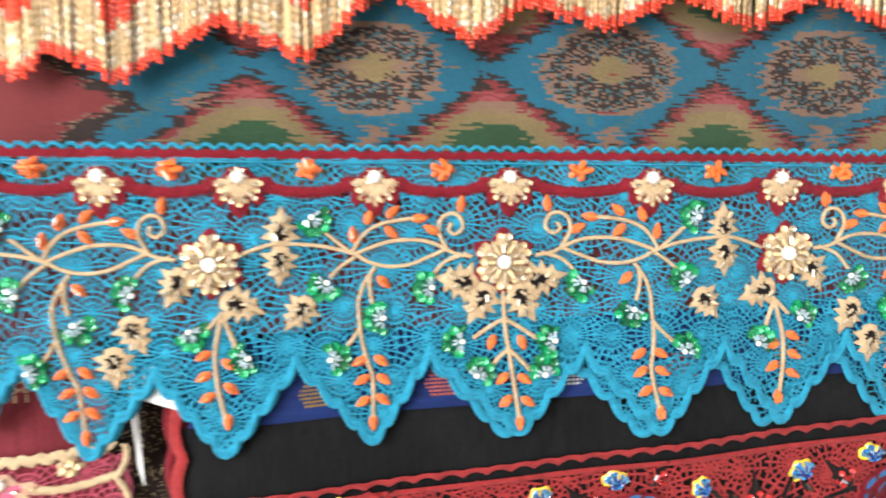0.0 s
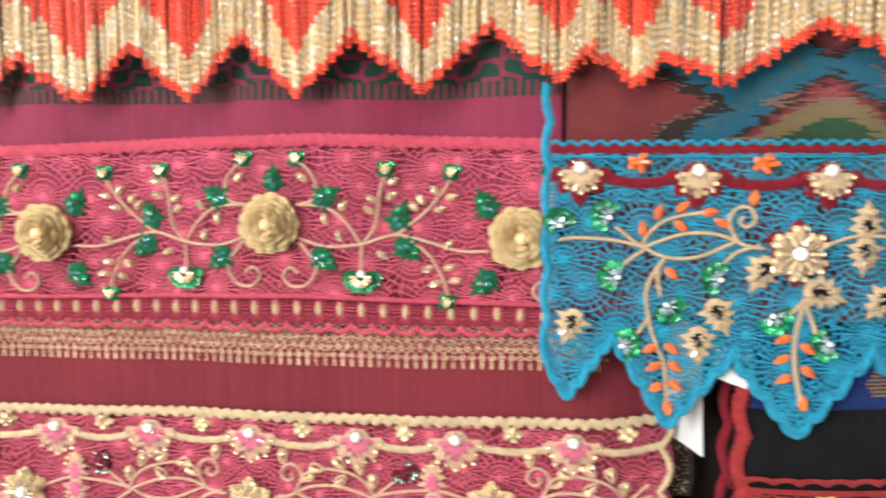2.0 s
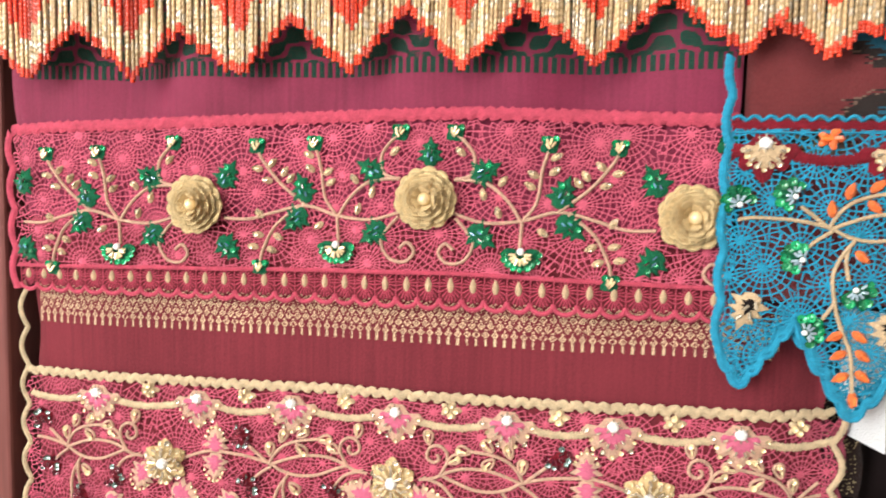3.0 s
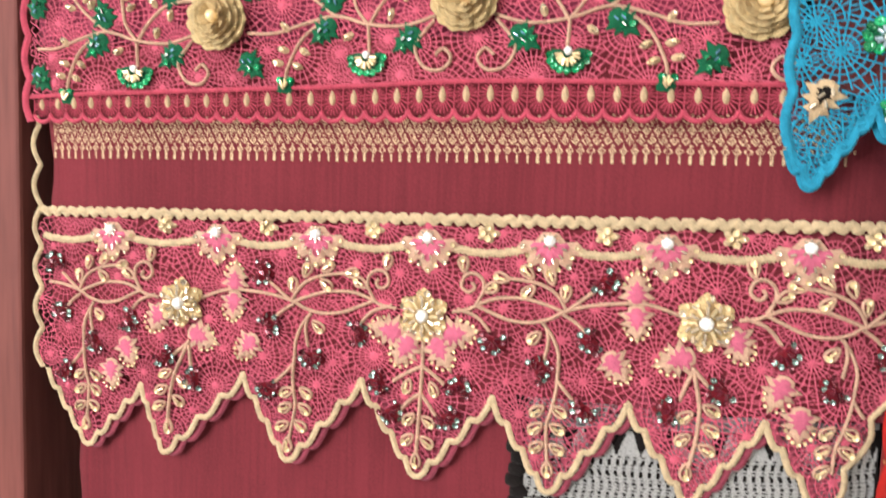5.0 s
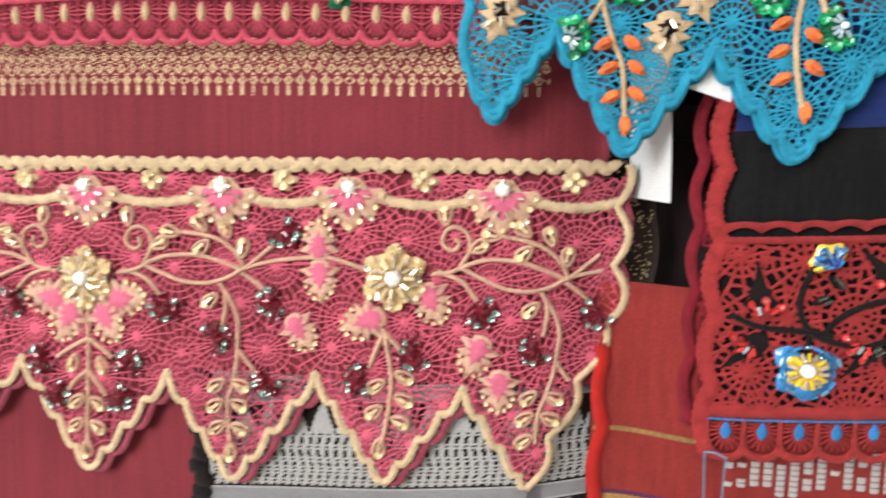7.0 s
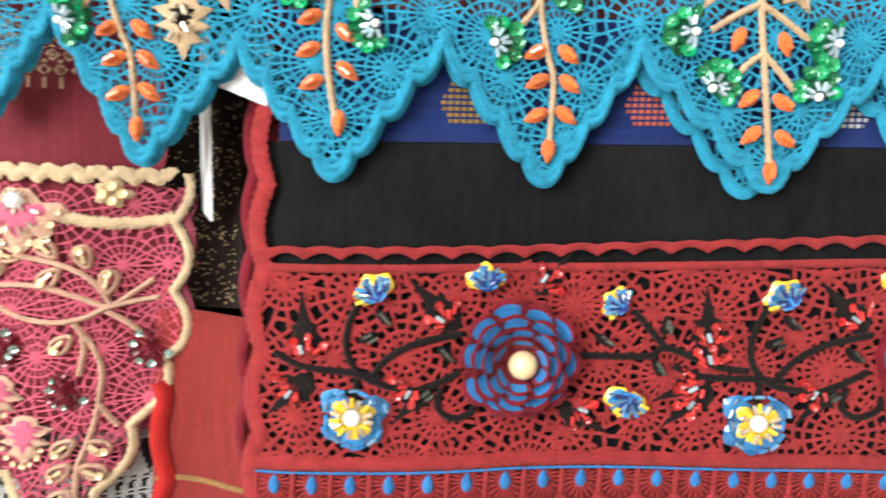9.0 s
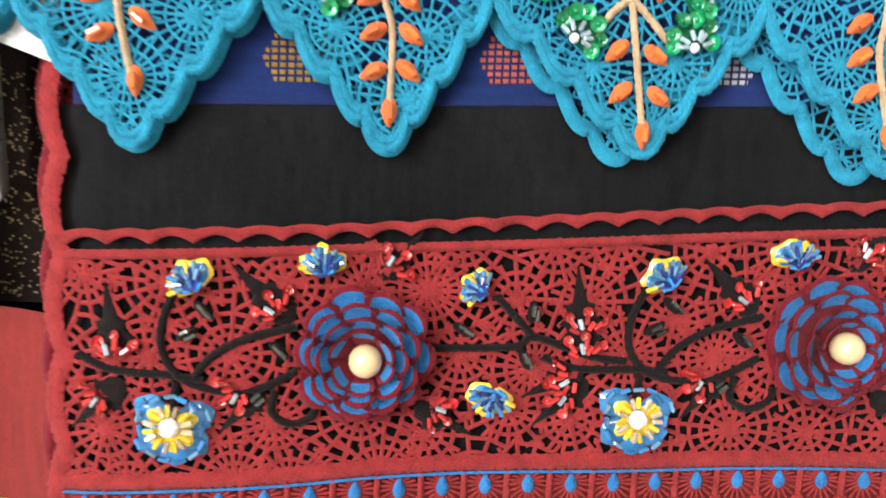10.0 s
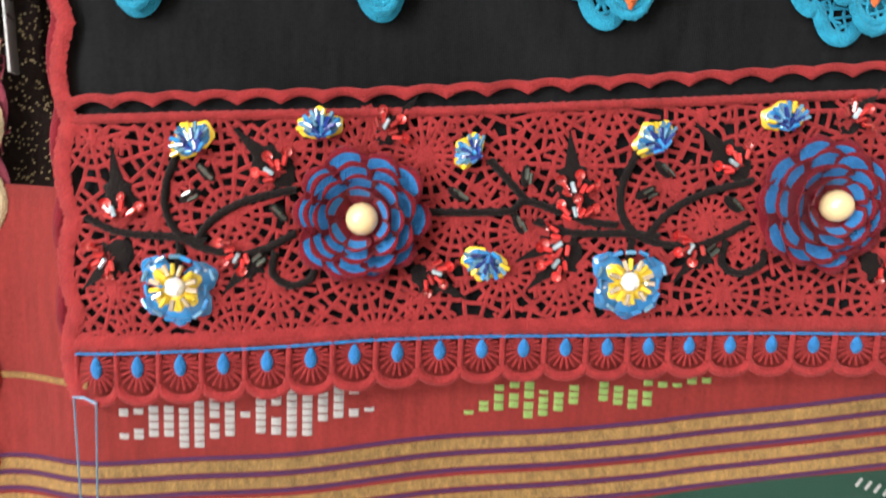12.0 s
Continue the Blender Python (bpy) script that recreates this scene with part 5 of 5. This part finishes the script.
def pink_rose_lace():
    p = Piece("pink_rose_lace", (-0.5, 0.44, 1.38), "pink openwork lace trim with gold fabric roses and green leaves", sheet_depth(0.4465), 51)
    top = table((-0.80, -0.755, -0.5565, -0.4177, -0.2486, -0.21), (1.5085, 1.5110, 1.5180, 1.5215, 1.5165, 1.515))
    low = table((-0.7975, -0.6044, -0.4300, -0.2560, -0.21), (1.3988, 1.4040, 1.4088, 1.4062, 1.405))
    hem = table((-0.7946, -0.6037, -0.4364, -0.2488, -0.21), (1.3790, 1.3808, 1.3828, 1.3838, 1.384))
    x0, x1 = -0.799, -0.2405
    b = Builder(p.depth)
    lace_net(b, lambda x, z: x0 < x < x1 and low(x) < z < top(x) - 0.003, x0, x1, 1.39, 1.53, 0.031, 0.00040, 52, spokes=24, step=0.0036, core=0.0040)
    part("lace_net", b, PINK_THREAD, p.thing, "openwork spider-wheel lace ground", kind="stuff")
    bt = Builder(p.depth)
    bt.cord([(x, top(x) + 0.0016 * abs(math.sin(x * math.pi / 0.0085))) for x in np.linspace(x0, x1, 420)], 0.0042, 0.0003, 0.0012, jag=0.08)
    part("top_hem", bt, PINK_HEM, p.thing, "scalloped top hem")
    band(p, "band", low, x0, x1, 0.0016, PINK_HEM)
    arcade(p, x0 + 0.012, x1, 0.0163, lambda x: low(x) - 0.001, hem, PINK_HEM, CREAM_THREAD, 0.0011, 0.4)
    side_hem(p, x0, hem(x0), top(x0), PINK_HEM, 0.0034, 0.0050)
    g = [petal_mesh("rose_petal", r * 0.35, r, hw, lift, curl, [ROSE_GOLD, ROSE_GOLD]) for r, hw, lift, curl in
         ((0.0230, 0.0062, 0.001, 0.0035), (0.0195, 0.0058, 0.003, 0.0050), (0.0158, 0.0052, 0.0055, 0.0062), (0.0122, 0.0046, 0.0078, 0.0070), (0.0086, 0.0040, 0.0098, 0.0070))]
    roses = ((-0.6300, 1.4532), (-0.4470, 1.4615), (-0.2656, 1.4535))
    for (x, z), turn in zip(roses, (0.85, 1.05, 1.0)):
        rose(p, x, z, 0.022, g, (13, 11, 9, 7, 5), "small_pearl", "gold fabric rose with a pearl")

    def mm(x, y, side, k):
        fx, fz = roses[k]
        if side > 0:
            ex, ez = roses[k + 1] if k < 2 else (fx + 0.182, fz)
        else:
            ex, ez = roses[k - 1] if k > 0 else (fx - 0.182, fz - 0.008)
        t = x / 183
        return fx + (ex - fx) * t, fz + (ez - fz) * t + y / 1000

    def ok(x, z):
        return x0 + 0.004 < x < x1 - 0.003

    for k, side in ((1, 1), (1, -1), (0, -1), (2, 1)):
        for stem in SPRAY:
            pts = [q for q in smooth_line([mm(x, y, side, k) for x, y in stem], 7) if ok(*q)]
            if len(pts) > 3:
                b = Builder(p.depth)
                b.cord(pts, 0.0012, 0.0008, 0.0016)
                part("vine_stem", b, PEACH_THREAD, p.thing, "couched cream cord")
        for x, y, t in SPRAY_BUDS:
            q = mm(x, y, side, k)
            if ok(*q):
                b = Builder(p.depth)
                t = t if side > 0 else math.pi - t
                b.dome(*q, 0.0046, 0.0026, t, 0.0010, 0.0020, 0, n=9, point=0.4)
                ob = part("bud", b, CREAM_THREAD, p.thing, "cream bud with a sequin")
                p.sew(SEQUIN["cream"], "sequin", q[0] + 0.0012 * math.cos(t), q[1] + 0.0012 * math.sin(t), 0.0030, parent=ob, scale=0.8)
                p.sew(BUGLE["gold"], "bead", *q, 0.0024, t, 0.2, parent=ob, scale=0.7)
        for x, y, t in SPRAY_LEAVES:
            q = mm(x, y, side, k)
            if ok(*q):
                green_leaf(p, *q, t if side > 0 else math.pi - t, 1.12)
        for x, y in SPRAY_TIPS:
            q = mm(x, y, side, k)
            if ok(*q):
                b = Builder(p.depth)
                b.dome(*q, 0.0070, 0.0060, 0.6, 0.0008, 0.0016, 0, n=10, wave=0.15, lobes=4)
                ob = part("tip_flower", b, GREEN_THREAD, p.thing, "small green tip flower with gold beads")
                for i in range(4):
                    p.sew(BUGLE["gold"], "bead", q[0] + 0.002 * math.cos(i * 1.3), q[1] + 0.002 * math.sin(i * 1.3), 0.0028, 1.57 + 0.4 * (i - 1.5), 0.2, parent=ob, scale=0.9)
                for i in range(2):
                    p.sew(SEQUIN["green"], "green_sequin", q[0] + 0.004 * (i * 2 - 1), q[1] + 0.0035, 0.0026, parent=ob, scale=0.8)
        q = mm(69, -34, side, k)
        if ok(*q):
            b = Builder(p.depth)
            for i in range(5):
                t = math.pi * (1 + i / 4)
                b.dome(q[0] + 0.008 * math.cos(t), q[1] + 0.006 * math.sin(t), 0.0062, 0.0042, t, 0.0008, 0.0016, 0, n=10)
            ob = part("fan_flower", b, GREEN_THREAD, p.thing, "green sequin fan with white beads")
            for i in range(9):
                t = math.pi * (1 + i / 8)
                p.sew(SEQUIN["green"], "green_sequin", q[0] + 0.0125 * math.cos(t), q[1] + 0.0105 * math.sin(t), 0.0030, parent=ob, scale=0.85)
                p.sew(BUGLE["gold"], "bead", q[0] + 0.0055 * math.cos(t), q[1] + 0.0055 * math.sin(t), 0.0036, t, 0.2, parent=ob)
            p.sew(BALL["bead"], "white_bead", q[0], q[1] + 0.002, 0.0042, parent=ob, scale=1.2)
    green_leaf(p, roses[1][0] + 0.002, roses[1][1] + 0.033, 1.57)


pink_rose_lace()

# red lace: millimetres from a rose to its own stems, x along and y up
RED_STEMS = (((-70, 26), (-75, 14), (-75, 2), (-68, -8), (-55, -13), (-40, -13), (-25, -6)), ((-64, -9), (-57, 0), (-44, 7), (-25, 11)), ((-108, 1), (-94, -5), (-72, -7), (-60, -9)),
             ((26, 1), (58, 1), (66, 5), (89, -3), (103, -5)), ((50, 22), (65, 6)), ((-70, -9), (-71, -20)),
             ((-33, -13), (-34, -22), (-27, -27), (-19, -24), (-18, -18)))
RED_LEAVES = ((-94, 10, 1.7, 1.4), (-36, 22, 2.4, 1.4), (12, 36, 0.9, 1.1), (30, -27, -0.5, 1.2), (84, 14, 1.7, 1.4), (77, -13, 3.6, 1.2), (-98, -17, 3.9, 1.3), (-44, -19, 4.0, 1.1))
RED_BEADS = ((-93, 2), (-33, 18), (9, 34), (-99, -15), (29, -23), (85, 9), (80, -11), (-47, -13))
PANSIES = ((-63, 28, 2.2, 1.1), (-16, 33, 1.7, 1.05), (44, 24, 2.6, 0.9), (51, -17, 4.4, 1.15))
SMOKE = ((-32, 2, 2.4), (-66, 9, 0.5), (-60, 18, 2.4), (-40, -16, 0.7), (38, 8, 2.6), (65, 15, 1.5), (63, -4, 2.0))


def red_rose_lace():
    p = Piece("red_rose_lace", (0.15, 0.44, 1.18), "red openwork lace trim with blue-edged roses, black vines and beads", sheet_depth(0.4400, curl=0.022), 71)
    top = table((-0.12, -0.003, 0.10, 0.19, 0.50), (1.2925, 1.3000, 1.3090, 1.3170, 1.342))
    line = table((-0.12, 0.0355, 0.1912, 0.50), (1.2850, 1.2945, 1.3065, 1.328))
    low = table((-0.12, 0.0, 0.095, 0.20, 0.50), (1.1955, 1.2055, 1.2095, 1.2135, 1.224))
    hem = table((-0.115, -0.008, 0.085, 0.222, 0.50), (1.1712, 1.1815, 1.1875, 1.1935, 1.203))
    x0, x1 = -0.1150, 0.49
    b = Builder(p.depth)
    lace_net(b, lambda x, z: x0 < x < x1 and low(x) < z < line(x), x0, x1, 1.18, 1.33, 0.031, 0.00088, 72, spokes=18, step=0.0041, core=0.0050)
    part("lace_net", b, RED_THREAD, p.thing, "openwork spider-wheel lace ground", kind="stuff")
    # second layer, a hand's breadth of it showing past the side
    q = Builder(lambda x, z: p.depth(x, z) + 0.007)
    lace_net(q, lambda x, z: -0.121 < x < -0.10 and 1.19 < z < 1.40, -0.14, -0.10, 1.19, 1.40, 0.026, 0.0007, 73)
    q.ribbon([(-0.122 - 0.004 * abs(math.sin(math.pi * z / 0.034)), z) for z in np.linspace(1.185, 1.40, 60)], 0.0028, 0.0, 0.0018)
    # darker red than the front layer: its shade is put into the colour
    part("back_layer", q, DARK_RED_THREAD, p.thing, "second layer of the red lace behind", kind="stuff")
    b = Builder(p.depth)
    rows = []
    for x in np.arange(x0, x1, 0.0006):
        k = abs(math.sin(math.pi * x / 0.0160))
        hi, lo = top(x) + 0.0012 + 0.0010 * k, top(x) - 0.0040 + 0.0030 * k
        rows.append([b.put(x, lo + (hi - lo) * e, 0.0004 + v) for e, v in ((0, 0), (0.25, 0.0010 + 0.0003 * (len(rows) % 2)), (0.6, 0.0007), (0.85, 0.0013), (1, 0))])
    for r, t in zip(rows, rows[1:]):
        for k in range(4):
            b.face((r[k], t[k], t[k + 1], r[k + 1]))
    part("top_hem", b, RED_THREAD, p.thing, "scalloped top hem")
    band(p, "band", line, x0, x1, 0.0019, RED_THREAD, 0.0004, 0.0016)
    band(p, "band", low, x0, x1, 0.0034, RED_THREAD, 0.0004, 0.0018)
    band(p, "blue_line", lambda x: low(x) - 0.0040, x0, x1, 0.0006, AZURE_THREAD, 0.001, 0.0008)
    arcade(p, x0 + 0.009, x1 - 0.02, 0.01735, lambda x: low(x) - 0.0035, hem, RED_THREAD, AZURE_THREAD, 0.0013)
    b = Builder(p.depth)
    zs = np.linspace(hem(x0), 1.385, 90)
    b.cord([(x0 + 0.0012 - 0.0046 * abs(math.sin(math.pi * (z - 1.172) / 0.0375)), z) for z in zs], 0.0040, 0.0006, 0.0012)
    part("side_hem", b, RED_THREAD, p.thing, "scalloped side hem")
    layers = [petal_mesh("blue_rose_petal", r * 0.4, r, hw, lift, curl, [DARK_RED_THREAD, AZURE_THREAD], 0.48, 0.40) for r, hw, lift, curl in
              ((0.0275, 0.0088, 0.0010, 0.0045), (0.0225, 0.0080, 0.0035, 0.0065), (0.0172, 0.0070, 0.0060, 0.0080), (0.0122, 0.0056, 0.0080, 0.0085))]
    roses = ((-0.0003, 1.2520), (0.1835, 1.2630), (0.3690, 1.273))

    for k, (fx, fz) in enumerate(roses):
        rose(p, fx, fz, 0.026, layers, (10, 9, 8, 6), "pearl", "dark red rose with blue-edged petals and a pearl")

        def mm(x, y):
            if k and x < 0:
                x, y = 1.06 * x, y + 0.06 * x
            return fx + x / 1000, fz + 0.045 * x / 1000 + y / 1000

        def ok(x, z):
            return x0 + 0.003 < x < x1 - 0.004

        for stem in RED_STEMS:
            pts = [q for q in smooth_line([mm(x, y) for x, y in stem], 8) if ok(*q)]
            if len(pts) > 2:
                b = Builder(p.depth)
                b.cord(pts, 0.0016, 0.0008, 0.0018)
                part("vine_stem", b, BLACK_THREAD, p.thing, "black couched cord")
        for x, y, t, s in RED_LEAVES:
            q = mm(x, y)
            if ok(*q):
                b = Builder(p.depth)
                b.patch(*q, SPIKE, 0.0180 * s, t, 0.0006, 0.0012)
                part("leaf", b, BLACK_THREAD, p.thing, "black satin leaf")
        for x, y in RED_BEADS:
            q = mm(x, y)
            if ok(*q):
                b = Builder(p.depth)
                b.dome(*q, 0.0060, 0.0050, 0.3, 0.0008, 0.0010, 0, n=10, wave=0.2, lobes=3)
                ob = part("bead_berry", b, RED_THREAD, p.thing, "cluster of clear red beads, one pale bead as their glint")
                tip = min(RED_LEAVES, key=lambda v: math.hypot(v[0] - x, v[1] - y))[2]
                for i in range(6):
                    t = tip - 1.0 + 0.40 * i
                    r = 0.0048 if i % 2 else 0.0066
                    # the single silver bead stands in for a white glint on the red ones
                    p.sew(BUGLE["silver" if i == 3 else "red"], "bead", q[0] - 0.003 * math.cos(tip) + r * math.cos(t), q[1] - 0.003 * math.sin(tip) + r * math.sin(t), 0.0022, t, 0.25, parent=ob, scale=1.05)
                    if i % 2 == 0:
                        p.sew(SEQUIN["rosy"], "sequin", q[0] - 0.003 * math.cos(tip) + 0.0096 * math.cos(t), q[1] - 0.003 * math.sin(tip) + 0.0096 * math.sin(t), 0.0024, tip=0.5, parent=ob)
        for x, y, t, s in PANSIES:
            q = mm(x, y)
            if not ok(*q):
                continue
            b = Builder(p.depth)
            for i in range(3):
                a = t - 1.0 + 1.0 * i
                b.dome(q[0] + s * 0.0044 * math.cos(a), q[1] + s * 0.0044 * math.sin(a), 0.0049 * s, 0.0044 * s, a, 0.0008, 0.0014, 0, n=12, wave=0.08, lobes=5)
                b.dome(q[0] + s * 0.0040 * math.cos(a), q[1] + s * 0.0040 * math.sin(a), 0.0040 * s, 0.0034 * s, a, 0.0016, 0.0014, 1, n=10)
            ob = part("pansy", b, [YELLOW_BEAD, SKY_BEAD], p.thing, "yellow and blue beaded pansy")
            for i in range(9):
                a = t - 1.35 + 0.34 * i
                p.sew(BUGLE[("aqua", "sky", "aqua", "yellow", "sky")[i % 5]], "bead", q[0] + s * 0.0064 * math.cos(a), q[1] + s * 0.0064 * math.sin(a), 0.0030, a, 0.3, parent=ob)
            for i in range(8):
                a = t - 1.3 + 0.37 * i
                p.sew(BUGLE["aqua" if i % 2 else "navy"], "bead", q[0] + s * 0.0042 * math.cos(a), q[1] + s * 0.0042 * math.sin(a), 0.0034, a, 0.35, parent=ob)
            for i in range(7):
                a = t - 1.3 + 0.43 * i
                p.sew(BUGLE["navy" if i % 3 else "sky"], "bead", q[0] + s * 0.0020 * math.cos(a) - 0.002 * math.cos(t), q[1] + s * 0.0020 * math.sin(a) - 0.002 * math.sin(t), 0.0036, a, 0.3, parent=ob)
        for x, y, t in SMOKE:
            q = mm(x, y)
            if ok(*q):
                b = Builder(p.depth)
                b.dome(*q, 0.0050, 0.0022, t, 0.0006, 0.0010, 0, n=8)
                ob = part("bud", b, BLACK_THREAD, p.thing, "black bud with smoky beads")
                p.sew(BUGLE["smoke"], "bead", q[0], q[1] + 0.001, 0.0018, t, 0.2, parent=ob)
                p.sew(BUGLE["smoke"], "bead", q[0] + 0.002, q[1] - 0.0008, 0.0018, t, 0.2, parent=ob)
        # the butterfly flower
        q = mm(-71, -26)
        if ok(*q):
            b = Builder(p.depth)
            for i in range(5):
                a = math.pi * (0.15 + 0.4 * i) + 0.0
                a = (0.35, 2.6, 3.9, 4.75, 5.55)[i]
                b.dome(q[0] + 0.0095 * math.cos(a), q[1] + 0.0095 * math.sin(a), 0.0070, 0.0060, a, 0.0010, 0.0020, 1, n=12, wave=0.06, lobes=5)
                b.dome(q[0] + 0.0062 * math.cos(a), q[1] + 0.0062 * math.sin(a), 0.0050, 0.0034, a, 0.0024, 0.0016, 0, n=10)
            ob = part("butterfly_flower", b, [YELLOW_BEAD, SKY_BEAD], p.thing, "blue and yellow beaded flower with a white stone")
            p.sew(BALL["stone"], "stone", *q, 0.0052, parent=ob, scale=0.95)
            for i in range(15):
                a = 0.35 + 0.419 * i if i else 0.35
                near = min((0.35, 2.6, 3.9, 4.75, 5.55, 6.63), key=lambda v: abs(v - a))
                r = 0.0152 - 0.007 * min(0.5, abs(near - a))
                p.sew(BUGLE["sky" if i % 3 else "aqua"], "bead", q[0] + r * math.cos(a), q[1] + r * math.sin(a), 0.0028, a + 1.57, 0.3, parent=ob)
                p.sew(BUGLE["yellow" if i % 2 else "cream"], "bead", q[0] + 0.0072 * math.cos(a), q[1] + 0.0072 * math.sin(a), 0.0046, a, 0.25, parent=ob)


red_rose_lace()


# ---- small things in the gap ----
def price_tags():
    tg = thing("price_tag", (-0.145, 0.45, 1.30), "white paper price tag hanging in the dark gap", "tag", "price tags in the gap")

    def card(name, a, c, z0, z1, mat, slant=0.0):
        b = Builder(flat)
        (ax, ay), (cx, cy) = a, c
        n = Vector((cy - ay, ax - cx, 0)).normalized() * 0.0004
        ids = []
        for s in (-1, 1):
            for (x, y), z, e in (((ax, ay), z0, 0), ((cx, cy), z0 + 0.002, 0), ((cx, cy), z1, slant), ((ax, ay), z1, slant)):
                b.v.append((x + s * n.x + e, y + s * n.y, z))
                ids.append(len(b.v) - 1)
        b.face(ids[:4][::-1])
        b.face(ids[4:])
        for i in range(4):
            j = (i + 1) % 4
            b.face((ids[i], ids[j], ids[4 + j], ids[4 + i]))
        return part(name, b, mat, tg, smooth=False)

    card("card", (-0.1395, 0.450), (-0.1555, 0.487), 1.3034, 1.395, PAPER, -0.004)
    for i in range(3):
        z = 1.325 + i * 0.008
        card("print_line", (-0.1424, 0.4555), (-0.151, 0.4755), z, z + 0.0016, INK)
    t2 = thing("price_tag", (-0.118, 0.442, 1.35), "small white paper tag behind the blue lace", "tag", "price tags in the gap")
    b = Builder(sheet_depth(0.4425))
    ids = [b.put(x, z, h) for h in (0, 0.0006) for x, z in ((-0.1350, 1.3615), (-0.1148, 1.3547), (-0.1120, 1.3790), (-0.1350, 1.3840))]
    b.face(ids[:4][::-1])
    b.face(ids[4:])
    for i in range(4):
        b.face((ids[i], ids[(i + 1) % 4], ids[4 + (i + 1) % 4], ids[4 + i]))
    part("card", b, PAPER, t2, smooth=False)
    th = thing("loose_threads", (-0.11, 0.438, 1.12), "two pale blue loose threads hanging from the red lace", "thread")
    for x, dx in ((-0.1155, 0.002), (-0.1055, -0.001)):
        b = Builder(sheet_depth(0.4385, curl=0.022))
        b.ribbon([(x + dx * k / 9, 1.1735 - 0.006 * k) for k in range(10)], 0.00045, 0.001, 0.0008)
        part("thread", b, AQUA_BEAD, th)
    b = Builder(sheet_depth(0.4385, curl=0.022))
    b.ribbon([(-0.1160, 1.1740), (-0.111, 1.1745), (-0.105, 1.1725)], 0.0005, 0.001, 0.0008)
    part("thread", b, AQUA_BEAD, th)


price_tags()
